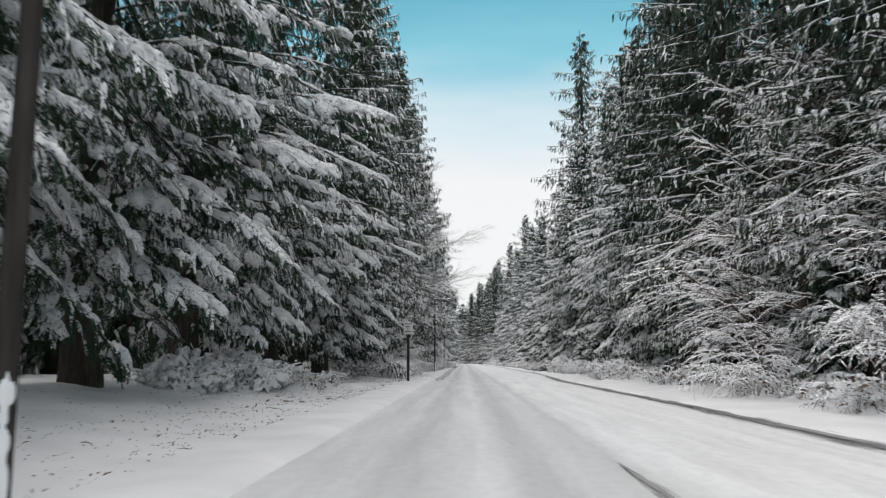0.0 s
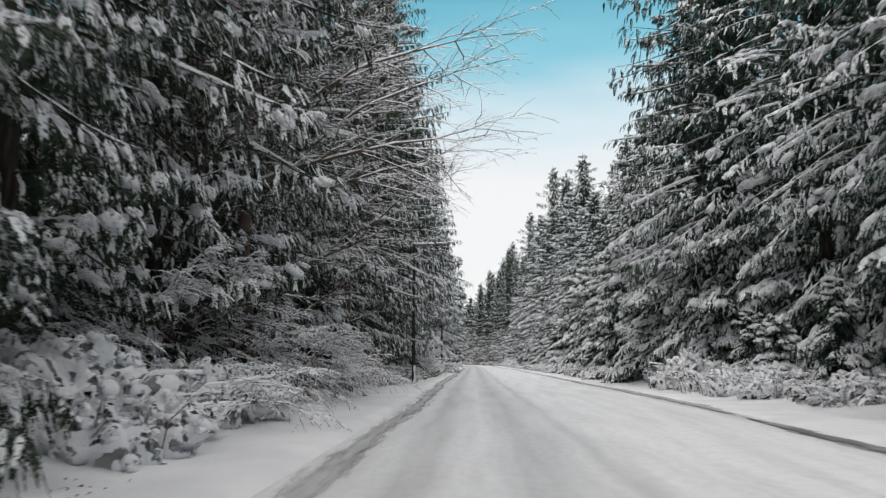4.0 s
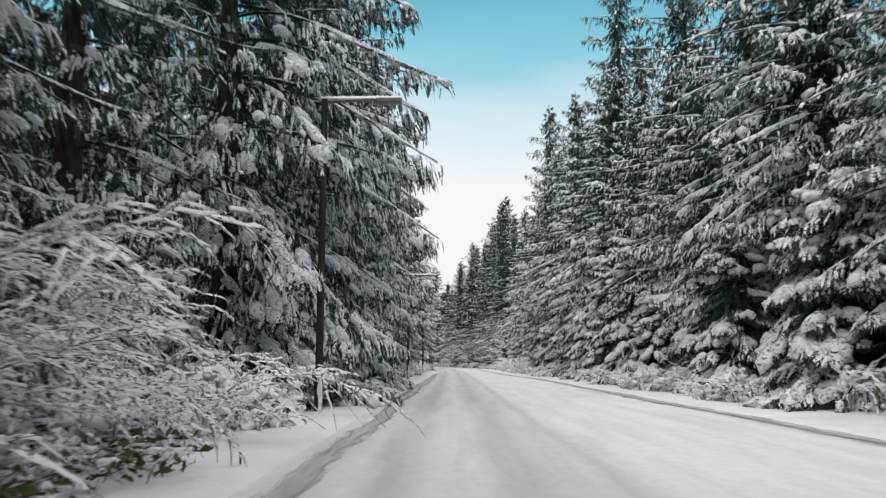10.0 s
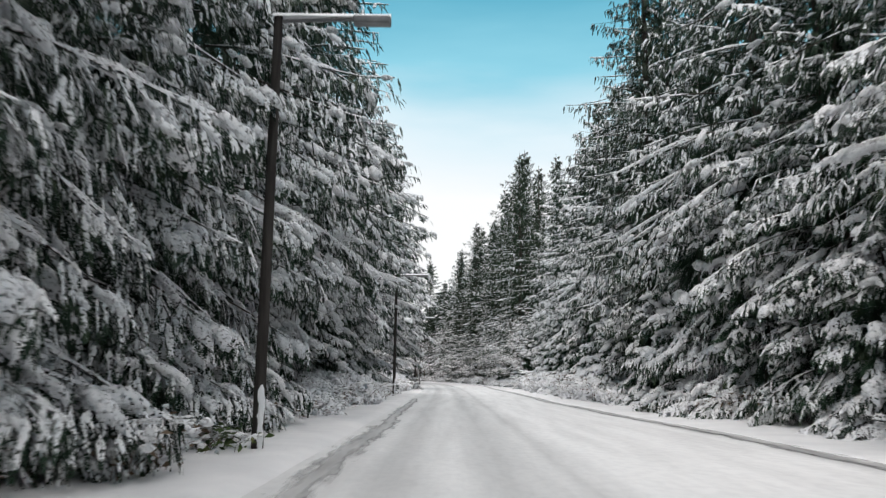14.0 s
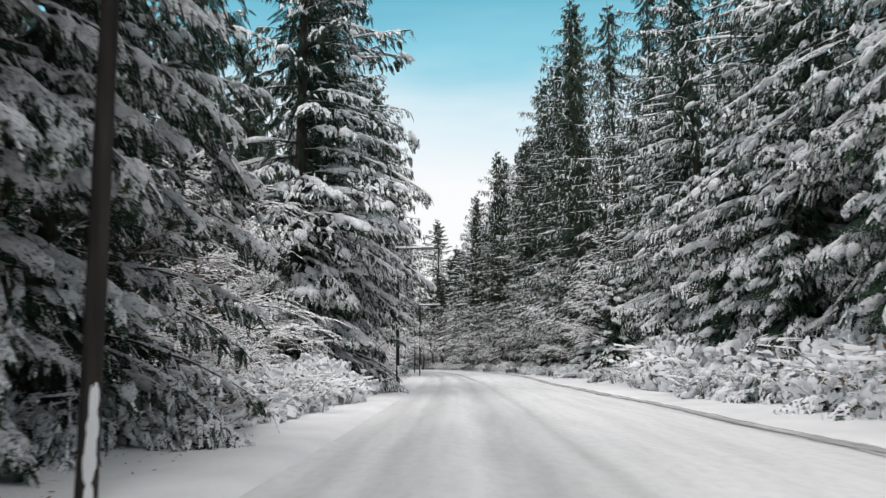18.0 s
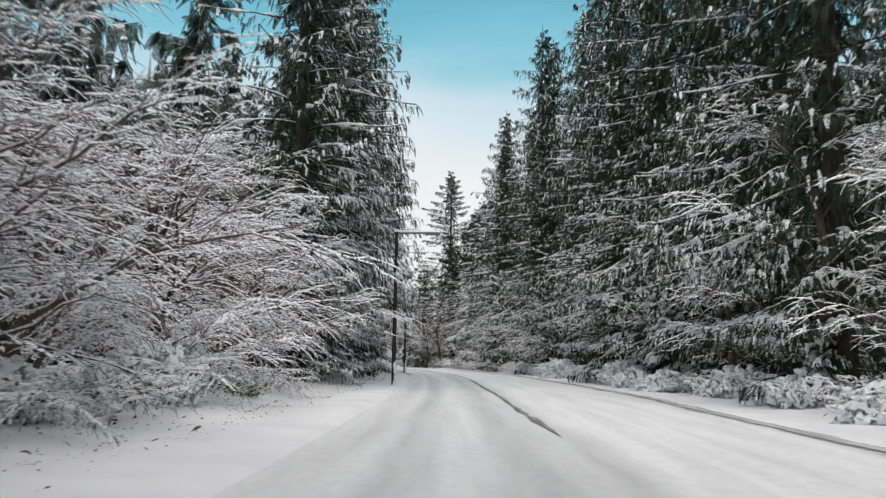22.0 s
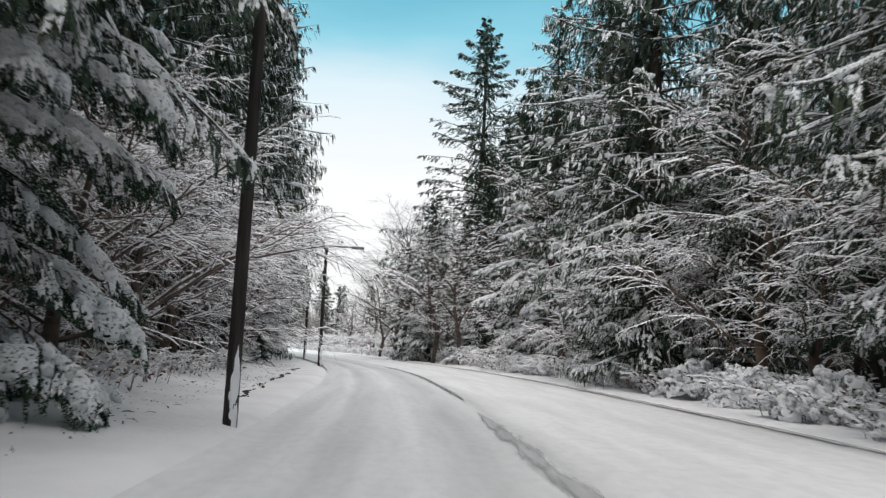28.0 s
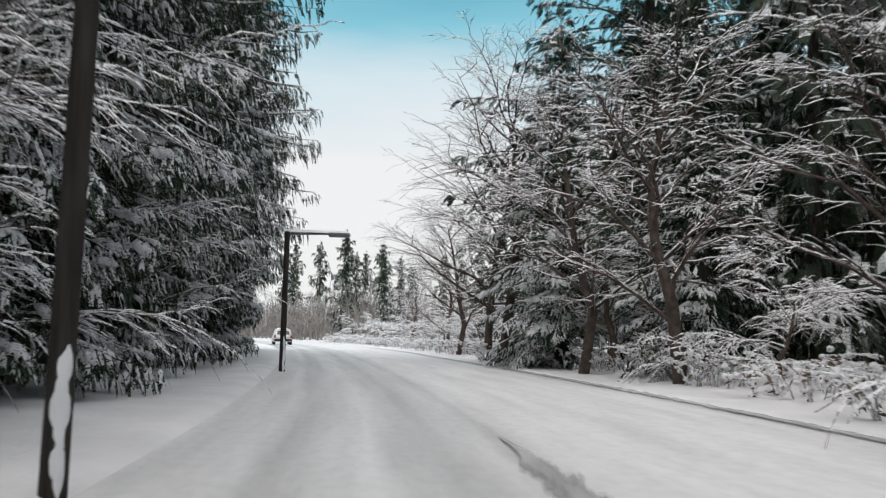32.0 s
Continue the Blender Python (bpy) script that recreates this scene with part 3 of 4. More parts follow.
    pk = rng.choice(nearby, want, replace=False) if want else np.zeros(0, int)
    ps = (0.05 + 0.13 * rng.random(want) ** 1.8) * (0.4 + 0.75 * snow) * (0.75 + 0.25 * heavy)
    if want:
        under[pk, 0] = np.maximum(under[pk, 0], ps * 1.15)
        under[pk, 1] = np.maximum(under[pk, 1], ps * 0.9)
    ll = (0.02 + 0.05 * snow) * rng.uniform(0.4, 1.5, (lay.sum(), 1)) * np.array([[1.0, 0.7]])
    cc = np.stack([c[lay][:, 0] - way[lay] * 0.02, c[lay][:, 1] * 0.35 + c[lay][:, 2] * 0.65], 1)
    ridge = rng.random(n) < 0.45 + 0.55 * snow
    rw = (0.034 + 0.05 * snow) * np.sqrt(L / 3.0)[:, None] * np.array([0.3, 0.7, 0.9, 1.0, 1.1, 0.9, 0.3])[None] * rng.uniform(0.3, 1.8, (n, K)) * (rng.random((n, K)) > 0.28)
    rw = rw * np.where((h < 9)[:, None], np.linspace(1, heavy, K)[None] ** 1.4, 1.0)
    bl, bp_ = b[lay], b[pk]
    K2 = 15
    t2 = np.linspace(0.04, 1.02, K2)
    sp2 = spine(np.repeat(np.arange(n)[:, None], K2, 1), np.repeat(t2[None], n, 0))
    roll = np.stack([np.interp(t2, t, rw[k]) for k in range(n)]) * rng.uniform(0.55, 1.3, (n, K2))
    roll = np.minimum(roll, thick) * np.where(rng.random((n, K2)) < 0.3, 0.25, 1.0)
    roll[:, -1] *= 0.3
    sp2 = sp2 + lateral[:, None] * (roll * rng.normal(0, 0.25, (n, K2)))[..., None]

    def emit(sel, wood_name, leaf_name, snow_name, joined):
        """The boughs of one choice: their wood, with needles and snow, joined or as parts of the bough."""
        limb = part(wood_name, Build().tube(sp[sel], wood[sel], 3), M_BARK, root)
        top = root if joined else limb
        crown, sn = Build(), Build()
        k = sel[b]
        crown.grid(np.stack([c[k] - tilt[k][:, None] * under[k][..., None] - UP * 0.02, c[k] + tilt[k][:, None] * under[k][..., None] - UP * 0.02], 2))
        r = sel & ridge
        if r.any():
            e = lateral[r][:, None] * np.minimum(rw[r] * 1.25 + 0.01, 0.13)[..., None]
            crown.grid(np.stack([sp[r] - e - UP * 0.03, sp[r] + e - UP * 0.03], 2))
            drape(sn, sp2[r] + UP * 0.02, np.repeat(lateral[r][:, None], K2, 1), roll[r])
        a = sel[bl]
        if a.any():
            dome(sn, cc[a] + UP * 0.012, np.repeat(tilt[lay][a][:, None], 2, 1), lw[a], ll[a], rng)
        a = sel[bp_]
        if want and a.any():
            clumps(sn, p0[pk][a] + UP * 0.02, ps[a], unit(way[pk] + tan[pk])[a], rng)
        if joined and inner:
            # dense dark sprays close to the trunk
            ni = int(high * inner)
            hi_ = foot + 0.5 + (high - foot - 1.5) * rng.random(ni)
            ai_ = rng.random(ni) * 6.283
            ri_ = rng.uniform(0.15, 1.0, ni) * (0.3 + reach * 0.24 * (1 - hi_ / high))
            o_ = np.stack([np.cos(ai_), np.sin(ai_), 0 * ai_], 1)
            p_ = o_ * ri_[:, None] + UP * hi_[:, None]
            d_ = unit(o_ * rng.uniform(0.1, 0.9, ni)[:, None] - UP * rng.uniform(0.3, 1.0, ni)[:, None] + rng.normal(0, 0.2, (ni, 3))) * rng.uniform(0.4, 1.1, ni)[:, None]
            s_ = unit(np.cross(d_, rng.normal(0, 1, (ni, 3)))) * rng.uniform(0.05, 0.13, ni)[:, None]
            crown.grid(np.stack([np.stack([p_ - s_ * 0.6, p_ + s_ * 0.6], 1), np.stack([p_ + d_ * 0.5 - s_, p_ + d_ * 0.5 + s_], 1), np.stack([p_ + d_ - s_ * 0.2, p_ + d_ + s_ * 0.2], 1)], 1))
        leaf = part(leaf_name, crown, mat, top)
        load = part(snow_name, sn, M_LOAD, top, "white snow lying on the boughs") if sn.v else None
        if joined:
            for o in (limb, leaf, load):
                tagged(o, kind="stuff")

    rest = np.ones(n, bool)
    low_ones = np.flatnonzero(fore & (h < 7.5) & ridge)
    for k in low_ones[np.argsort(-L[low_ones])][:apart]:
        one = np.zeros(n, bool)
        one[k] = True
        rest[k] = False
        emit(one, "bough", "needles", "snow", False)
    emit(rest, "branchwork", "crown", "snow_load", True)
    return root


def bare_tree(name, seed, high, spread, limbs, depth, label, snow=0.8, trunk=0.14, arch=0.5, lean=0.0, start=0.25, mat=None, apart=0, forks=(9, 6), stout=0.3, coat=0.013):
    """A leafless tree or bush whose limbs fork again and again, snow along their upper sides."""
    rng = np.random.default_rng(seed)
    root = thing(name, label, "tree" if high > 4 else "bush")
    K = 6
    t = np.linspace(0, 1, K)
    lines, rads, owner = [], [], []

    def grow(base, way, length, rad, level):
        sag = -arch * rng.uniform(0.5, 1.1) * (1 if level else 0.8)
        kink = rng.normal(0, 0.15, (K, 3)) * length * 0.5
        kink[0] = 0
        pts = base + way * (t * length)[:, None] + UP * (sag * length * 0.55 * t ** 2)[:, None] + np.cumsum(kink, 0) * 0.35
        lines.append(pts)
        owner.append(limb_no[0])
        rads.append(rad * (1 - 0.92 * t))
        if level < depth:
            kids = forks[min(level, 1)]
            across_way = unit(np.cross(way, UP) + 1e-6)
            for j in range(kids):
                f = (j + rng.uniform(0.3, 1.0)) / kids * 0.85 + 0.12
                at = np.array([np.interp(f, t, pts[:, q]) for q in range(3)])
                ahead = unit(pts[min(int(f * (K - 1)) + 1, K - 1)] - pts[int(f * (K - 1) * 0.999)])
                d = unit(ahead + across_way * (0.95 if j % 2 else -0.95) * rng.uniform(0.35, 1.1) + UP * rng.normal(0.02, 0.25) + rng.normal(0, 0.14, 3))
                grow(at, d, length * rng.uniform(0.30, 0.58) * (1.15 - 0.5 * f), max(rad * (1 - 0.75 * f) * 0.45, 0.003), level + 1)

    limb_no = [0]
    grow(np.array([0, 0, -0.2]), unit(np.array([lean, 0, 1.0])), high * 0.85, trunk, depth)
    body = lines[0]
    for i in range(limbs):
        f = start + (1 - start) * (i + rng.random()) / limbs
        at = np.array([np.interp(f, t, body[:, j]) for j in range(3)])
        a = i * 2.4 + rng.normal(0, 0.4)
        d = unit(np.array([np.cos(a), np.sin(a), rng.uniform(0.15, 0.9) + 0.8 * f]))
        limb_no[0] = i + 1
        grow(at, d, spread * rng.uniform(0.6, 1.1) * (1.1 - 0.55 * f), trunk * stout * (1.1 - 0.6 * f), 0)
    P, R = np.array(lines), np.array(rads)
    part("trunk", Build().tube(P[:1], R[:1] + 0.012, 8), mat or M_TWIG, root)
    d = unit(np.gradient(P, axis=1))
    side = np.cross(d, UP)
    flatness = np.clip(np.linalg.norm(side, axis=2), 0, 1)
    side = unit(side)
    keep = rng.random(len(P)) < snow + 0.1
    keep[0] = False
    sw = (R * 0.85 + coat) * np.array([1.0, 1.1, 1.0, 0.9, 0.7, 0.2]) * rng.uniform(0.35, 1.75, R.shape) * (0.25 + 0.75 * flatness) * (0.5 + 0.6 * snow)
    own = np.array(owner)
    groups = [own == k for k in range(1, apart + 1)] + [own > apart]
    for g_ in groups:
        apart_ = g_ is not groups[-1]
        limb = part("limb" if apart_ else "branchwork", Build().tube(P[g_], R[g_] + 0.003, 3), mat or M_TWIG, root)
        k = g_ & keep
        if k.any():
            sn = Build()
            dome(sn, P[k] + UP * (R[k] * 0.55)[..., None], side[k], sw[k], sw[k] * 1.1, rng)
            load = part("snow_load", sn, M_LOAD, limb if apart_ else root, "white snow along the upper sides of the twigs")
            tagged(load, kind="stuff")
        if not apart_:
            tagged(limb, kind="stuff")
    return root


def bush(name, seed, high, wide, stems, leaves, label, snow=0.8, mat=None, leaf=0.07, hood=0):
    """Low undergrowth: arching stems, small leaves and pillows of snow."""
    rng = np.random.default_rng(seed)
    root = thing(name, label, "bush")
    K = 4
    t = np.linspace(0, 1, K)
    a = rng.random(stems) * 6.283
    r0 = wide * 0.5 * np.sqrt(rng.random(stems))
    base = np.stack([r0 * np.cos(a), r0 * np.sin(a), -0.1 + 0 * a], 1)
    a2 = a + rng.normal(0, 0.7, stems)
    ln = high * rng.uniform(0.6, 1.3, stems)
    out = np.stack([np.cos(a2), np.sin(a2), 0 * a2], 1)
    P = base[:, None] + out[:, None] * (ln[:, None] * 0.75 * t[None] ** 1.6)[..., None] + UP * (ln[:, None] * (1.25 * t - 0.62 * t ** 2.4)[None])[..., None]
    P = P + rng.normal(0, 0.02, P.shape)
    tagged(part("stalk_clump", Build().tube(P, (0.007 * (1.2 - t))[None].repeat(stems, 0), 3), M_DRY, root), kind="stuff")
    k = rng.integers(0, stems, leaves)
    f = rng.uniform(0.12, 1, leaves)
    i = np.minimum((f * (K - 1)).astype(int), K - 2)
    fr = (f * (K - 1) - i)[:, None]
    c = P[k, i] * (1 - fr) + P[k, i + 1] * fr + rng.normal(0, 0.07, (leaves, 3))
    u = unit(rng.normal(0, 1, (leaves, 3)) * (1, 1, 0.5))
    v = unit(np.cross(u, rng.normal(0, 1, (leaves, 3))))
    s = (leaf * rng.uniform(0.6, 1.5, leaves))[:, None]
    rows = np.stack([np.stack([c - u * s * 0.2, c - u * s * 0.2], 1), np.stack([c + u * s - v * s * 0.5, c + u * s + v * s * 0.5], 1), np.stack([c + u * s * 2.1 - UP * s * 0.4, c + u * s * 2.1 - UP * s * 0.4], 1)], 1)
    tagged(part("foliage", Build().grid(rows), mat or M_LEAF, root), kind="stuff")
    sn = Build()
    count = int(leaves * (0.5 if not hood else 0.25) * snow)
    kk = rng.choice(leaves, count, replace=False)
    cc = c[kk] + UP * 0.02
    lumps(sn, cc, (0.022 + 0.06 * rng.random(count) ** 2) * (0.7 + 0.5 * snow), rng, rng.uniform(0.6, 1.1, count))
    if hood:
        # the snow has closed to a lumpy hood, torn open in places and ragged below
        u_, v_ = np.meshgrid(np.linspace(0, 2 * np.pi, hood + 1), np.linspace(-0.25, np.pi / 2, hood // 3 + 1), indexing="ij")
        nrm = np.stack([np.cos(u_) * np.cos(v_), np.sin(u_) * np.cos(v_), np.sin(v_)], -1)
        base_ = nrm * np.array([wide * 0.5, wide * 0.5, high * 0.85])

        def billow(p, wave_, k_):
            d_ = unit(rng.normal(0, 1, (k_, 3)))
            return 1 - np.mean([np.abs(np.sin(p @ d_[i_] * math.pi / wave_ + i_ * 1.7)) ** 1.3 for i_ in range(k_)], 0) * 1.9

        big, mid_, small = billow(base_, 0.8, 4), billow(base_, 0.34, 4), billow(base_, 0.14, 5)
        low_ = np.clip(1 - v_ / 1.1, 0, 1)
        shell = base_ * (1 + 0.28 * big + 0.26 * mid_)[..., None] + nrm * (0.07 * small)[..., None]
        shell[..., 2] += 0.08 - 0.10 * low_ * np.clip(mid_, -0.6, 0.6)
        sn.grid(shell[None])
        pick = rng.integers(0, shell.shape[0], 190), rng.integers(0, int(shell.shape[1] * 0.92), 190)
        top_ = Build()
        lumps(top_, shell[pick] + nrm[pick] * 0.015, 0.03 + 0.07 * rng.random(190) ** 1.6, rng, rng.uniform(0.6, 1.3, 190))
        tagged(part("snow_clumps", top_, M_LOAD, root, "loose clumps of snow caught in the twigs"), kind="stuff")
    sel = rng.random(stems) < snow
    side = unit(np.cross(unit(np.gradient(P[sel], axis=1)), UP))
    ww = 0.026 * rng.uniform(0.5, 1.6, side.shape[:2])
    drape(sn, P[sel] + UP * 0.01, side, ww)
    tagged(part("snow_load", sn, M_HOOD if hood else M_LOAD, root, "pillows of white snow on the twigs"), kind="stuff")
    return root


FIR_TXT = "tall dark green fir with drooping snow-laden boughs beside the road"
CED_TXT = "tall dark green cedar lightly dusted with snow"
PATTERNS = {}
GROUPS = {"hemlock": "hemlocks along the road", "alder": "bare trees along the road", "sweep": "bare trees along the road", "fir": "firs along the road", "open": "firs along the road", "cedar": "cedars along the road", "rear": "cedars along the road", "skirt": "firs along the road", "young": "young firs at the forest edge",
          "back": "trees deeper in the forest", "lone": "firs along the road", "bare": "bare trees along the road", "maple": "bare trees along the road", "thicket": "thickets along the road", "bush": "bushes along the road", "mound": "laden bushes along the road", "fern": "undergrowth along the road"}


def pattern(kind, obs):
    PATTERNS[kind] = [[o, 0] for o in obs]


def plant(kind, which, x, y, z, turn, size, label=""):
    """Sets down one more of a kind; the first one is the pattern itself."""
    slot = PATTERNS[kind][which % len(PATTERNS[kind])]
    m = pose(x, y, z, 0, 0, turn)
    if slot[1] == 0:
        ob = slot[0]
        ob.matrix_basis = m @ Matrix.Scale(size, 4)
    else:
        ob = copy_thing(slot[0], m)
        ob.scale = (size, size, size)
    slot[1] += 1
    tagged(ob, group=GROUPS[kind])
    if label:
        tagged(ob, label)
    return ob


pattern("fir", [conifer("fir_tree", 10 + i, (27, 24, 29)[i], (6.6, 6.2, 7.0)[i], 124, 105, 44, 0.48, 0.9, 0.58, 1.15, M_NEEDLE, label=FIR_TXT, low=0.48, slim=0.066, pillows=8, foot=0.35, apart=5, heavy=1.5, bulk=0.6, rise=1.12, tip=0.15, cover=1.08) for i in range(3)])
pattern("hemlock", [conifer("hemlock_tree", 134 + i, (26, 24)[i], (6.4, 6.0)[i], 128, 165, 56, 0.42, 1.4, 0.8, 1.05, M_NEEDLE, label="tall hemlock with long hanging sprays under thick snow", low=0.6, slim=0.06, pillows=9, foot=0.3, apart=5, heavy=1.6, bulk=0.6, rise=1.15, tip=0.3, cover=1.0, thick=0.14) for i in range(2)])
pattern("open", [conifer("tall_fir", 16 + i, (28, 30)[i], (6.8, 7.2)[i], 96, 120, 34, 0.5, 0.9, 0.62, 0.62, M_NEEDLE, foot=2.4, label="tall fir with a bare trunk and heavy snow on its boughs", low=0.55, slim=0.066, pillows=9, first=3.0, apart=5, heavy=3.2, bulk=0.6, rise=1.2, tip=0.2, thick=0.27) for i in range(2)])
pattern("cedar", [conifer("cedar_tree", 20 + i, (29, 27, 31)[i], (6.0, 5.6, 6.2)[i], 140, 84, 46, 0.44, 1.25, 0.62, (0.8, 0.62, 0.42)[i], M_CEDAR, label=CED_TXT, low=0.5, slim=0.08, pillows=3, apart=2, bulk=0.6, rise=1.1, tip=0.45) for i in range(3)])
pattern("rear", [conifer("cedar_tree", 26 + i, (30, 27)[i], (5.6, 5.2)[i], 130, 60, 40, 0.48, 1.3, 0.6, (0.4, 0.5)[i], M_CEDAR, label="tall dark cedar in the second row of the forest", low=0.5, slim=0.085, pillows=1, bulk=0.6, rise=1.1, tip=0.4) for i in range(2)])
pattern("skirt", [conifer("skirted_fir", 28, 16, 4.2, 90, 105, 26, 0.47, 0.8, 0.5, 0.8, M_NEEDLE, slim=0.062, foot=0.25, label="fir with dark green boughs sweeping down to the snow", low=0.85, apart=8)])
pattern("young", [conifer("young_fir", 30 + i, (6.0, 4.2)[i], (1.9, 1.5)[i], 64, 60, 40, 0.26, 0.9, 0.6, 1.0, M_NEEDLE, foot=0.2, slim=0.075, heavy=1.3, label="young fir bent under thick snow at the forest edge", low=0.95, face=0.5, pillows=5) for i in range(2)])
pattern("back", [conifer("forest_tree", 40 + i, (28, 25)[i], (5.0, 4.6)[i], 70, 13, 13, 0.95, 0.9, 0.45, 0.5, M_CEDAR, label="conifer standing deeper in the snowy forest", slim=0.15, pillows=0, face=0.5, bulk=0.3) for i in range(2)])
pattern("lone", [conifer("lone_fir", 47, 31, 9.6, 160, 70, 70, 0.7, 0.45, 0.2, 0.4, M_NEEDLE, slim=0.15, bulk=0.3, foot=4, top_power=0.95, label="tall dark fir standing above the bare trees", pillows=0, face=0.5)])
pattern("bare", [bare_tree("bare_tree", 50 + i, (9, 8, 11)[i], (4.2, 3.8, 4.6)[i], 17, 2, "leafless tree with every twig lined with snow", snow=0.68, arch=0.62, start=0.08, coat=0.011, apart=9) for i in range(3)])
pattern("maple", [bare_tree("maple_tree", 55 + i, (13, 12)[i], (6.8, 6.2)[i], 17, 2, "spreading leafless maple with snow along its dark limbs", snow=0.5, coat=0.010, trunk=0.19, arch=0.34, start=0.12, apart=9, forks=(11, 7), stout=0.42, mat=M_MAPLE) for i in range(2)])
pattern("sweep", [bare_tree("sweeping_maple", 155 + i, (8.5, 7.5)[i], (6.6, 6.0)[i], 24, 2, "leafless maple whose snow-lined limbs sweep low over the verge", snow=0.62, coat=0.014, trunk=0.17, arch=(0.62, 0.5)[i], start=0.06, apart=10, forks=(11, 7), stout=0.38, mat=M_MAPLE) for i in range(2)])
pattern("alder", [bare_tree("alder_tree", 58, 23, 8.5, 22, 2, "tall leafless alder with frosted twigs reaching over the road", snow=0.7, coat=0.012, trunk=0.2, arch=0.15, start=0.3, apart=6, forks=(11, 7), stout=0.4)])
pattern("thicket", [bare_tree("thicket", 60 + i, 2.4, 3.1, 14, 2, "leafless arching thicket with snow-lined brown stems", 1.2, 0.05, 0.75, 0.2, 0.05, forks=(9, 7), stout=0.32, coat=0.008) for i in range(2)])
pattern("bush", [bush("snowy_bush", 70 + i, 0.9, 1.8, 36, 190, "low bush under pillows of fresh snow", 0.95, M_DRY, 0.05) for i in range(3)])
pattern("mound", [bush("laden_bush", 75 + i, (0.8, 1.1)[i], 2.2, 50, 260, "bush weighed down under heavy lumps of fresh snow", 1.0, M_DRY, 0.03, hood=84) for i in range(2)])
pattern("fern", [bush("green_undergrowth", 80 + i, 0.6, 1.7, 40, 380, "low green undergrowth with patches of snow", 0.35, M_LEAF, 0.055) for i in range(2)])

rng = random.Random(5)


def gz(y, latv):
    return float(ground_height(np.array(latv), np.array(y + 80.0))) - 0.05


FACING = ("hemlock", "fir", "cedar", "rear", "skirt", "back", "open")


def put(kind, y, latv, size=1.0, turn=None, which=None):
    """Sets a plant latv metres right of the lane; the fuller side of a tree looks at the road."""
    x, yy, hd = place(y, latv)
    if turn is None:
        turn = hd + (0 if latv < 0 else 180) + rng.uniform(-28, 28) if kind in FACING else rng.uniform(0, 360)
    return plant(kind, rng.randrange(3) if which is None else which, x, yy, gz(y, latv), turn, size)


def spot(kind, x, y, size=1.0, which=None):
    return plant(kind, rng.randrange(3) if which is None else which, x, y, 0.15, rng.uniform(150, 290), size)


# left side, front row
y = -4.0
while y < 384:
    if not (206 < y < 223 or 237 < y < 262 or 306 < y < 334):
        kind = "cedar" if 44 < y < 128 or 262 < y < 300 or y > 326 else "hemlock" if y < 172 else "fir"
        kind = "open" if y < 44 or 174 < y < 196 else kind
        put(kind, y, (-8.8 if y < 42 else -8.2 if 113 < y < 127 else -7.4 if kind == "open" or 53 < y < 80 else -6.3) - rng.uniform(0, 0.9), rng.uniform(0.94, 1.12), None, (2 if 80 < y < 106 else rng.randrange(2)))
    y += rng.uniform(4.8, 6.4)
# right side, front row
for y, latv, kind, size in ((80, 12.2, "cedar", 1.12), (133.9, 13.0, "fir", 0.93), (148, 12.6, "cedar", 0.9), (164, 12.6, "cedar", 1.0), (193, 11.0, "cedar", 0.95),
                            (266, 12.6, "cedar", 1.12), (278, 9.6, "cedar", 0.95), (302, 9.6, "cedar", 1.0), (318, 9.4, "cedar", 0.98)):
    put(kind, y, latv, size)
y = 4.0
while y < 330:
    kind = "cedar" if y < 50 or y > 238 else "hemlock" if rng.random() < 0.55 else "fir"
    which = 2 if y < 50 or y > 238 else rng.randrange(2)
    tall = 0.7 if 84 < y < 130 or 140 < y < 160 else 0.95
    put(kind, y, (12.0 if y < 255 else 10.6) + rng.uniform(-0.2, 1.4), tall * rng.uniform(0.9, 1.08), None, which)
    y += rng.uniform(5.0, 7.0)
# outside of the bend
for x, y, kind, size in ((2, 340, "dark", 0.62), (5.5, 346, "dark", 0.8), (-5.5, 349, "maple", 1.0), (-11.4, 361, "maple", 1.15), (-8.0, 354.5, "maple", 1.0), (-1.0, 344, "maple", 0.95), (-4, 356, "dark", 0.6), (7, 356, "back", 0.9), (1, 364, "back", 0.8),
                         (-12.6, 367, "maple", 1.1), (-15.5, 377, "maple", 0.9), (-18, 388, "maple", 0.8), (6, 335, "maple", 1.0), (3, 338, "bare", 1.1), (-7, 357, "bare", 1.1), (14, 350, "back", 1.0),
                         (-2, 376, "back", 0.8), (-24, 404, "maple", 0.7), (-8.8, 359, "skirt", 0.9), (-4.5, 352, "skirt", 0.7), (-26, 418, "bare", 1.1), (-34, 436, "bare", 1.2)):
    spot("rear" if kind == "dark" else kind, x, y, size)
spot("lone", -5.0, 362.5, 1.03)
for i in range(26):
    y = 334 + i * 3.6
    if y < 372:
        put("back", y, 15 + 5 * (i % 4) + rng.uniform(-1.5, 1.5), rng.uniform(0.6, 0.9))
    put("bush", y, 8.6 + rng.uniform(0, 1.5), rng.uniform(0.9, 1.5))
    if i % 3 == 0:
        put("thicket", y, 10 + rng.uniform(0, 2), 1.3)
for y in (341, 347, 352, 358, 364, 370):
    put("cedar", y, -6.4, rng.uniform(0.8, 0.95))
for y in (12, 20, 29, 37, 46, 54, 63, 71, 86, 172, 186, 200, 216, 232):
    put("rear", y, 15.8 + rng.uniform(-0.8, 0.8), rng.uniform(0.95, 1.1))
# rows behind
for side in (-1, 1):
    y = -10.0
    while y < 372:
        put("back", y, -14.5 - rng.uniform(0, 5) if side < 0 else 18 + rng.uniform(0, 5), rng.uniform(0.85, 1.1))
        y += rng.uniform(7.5, 10.5)
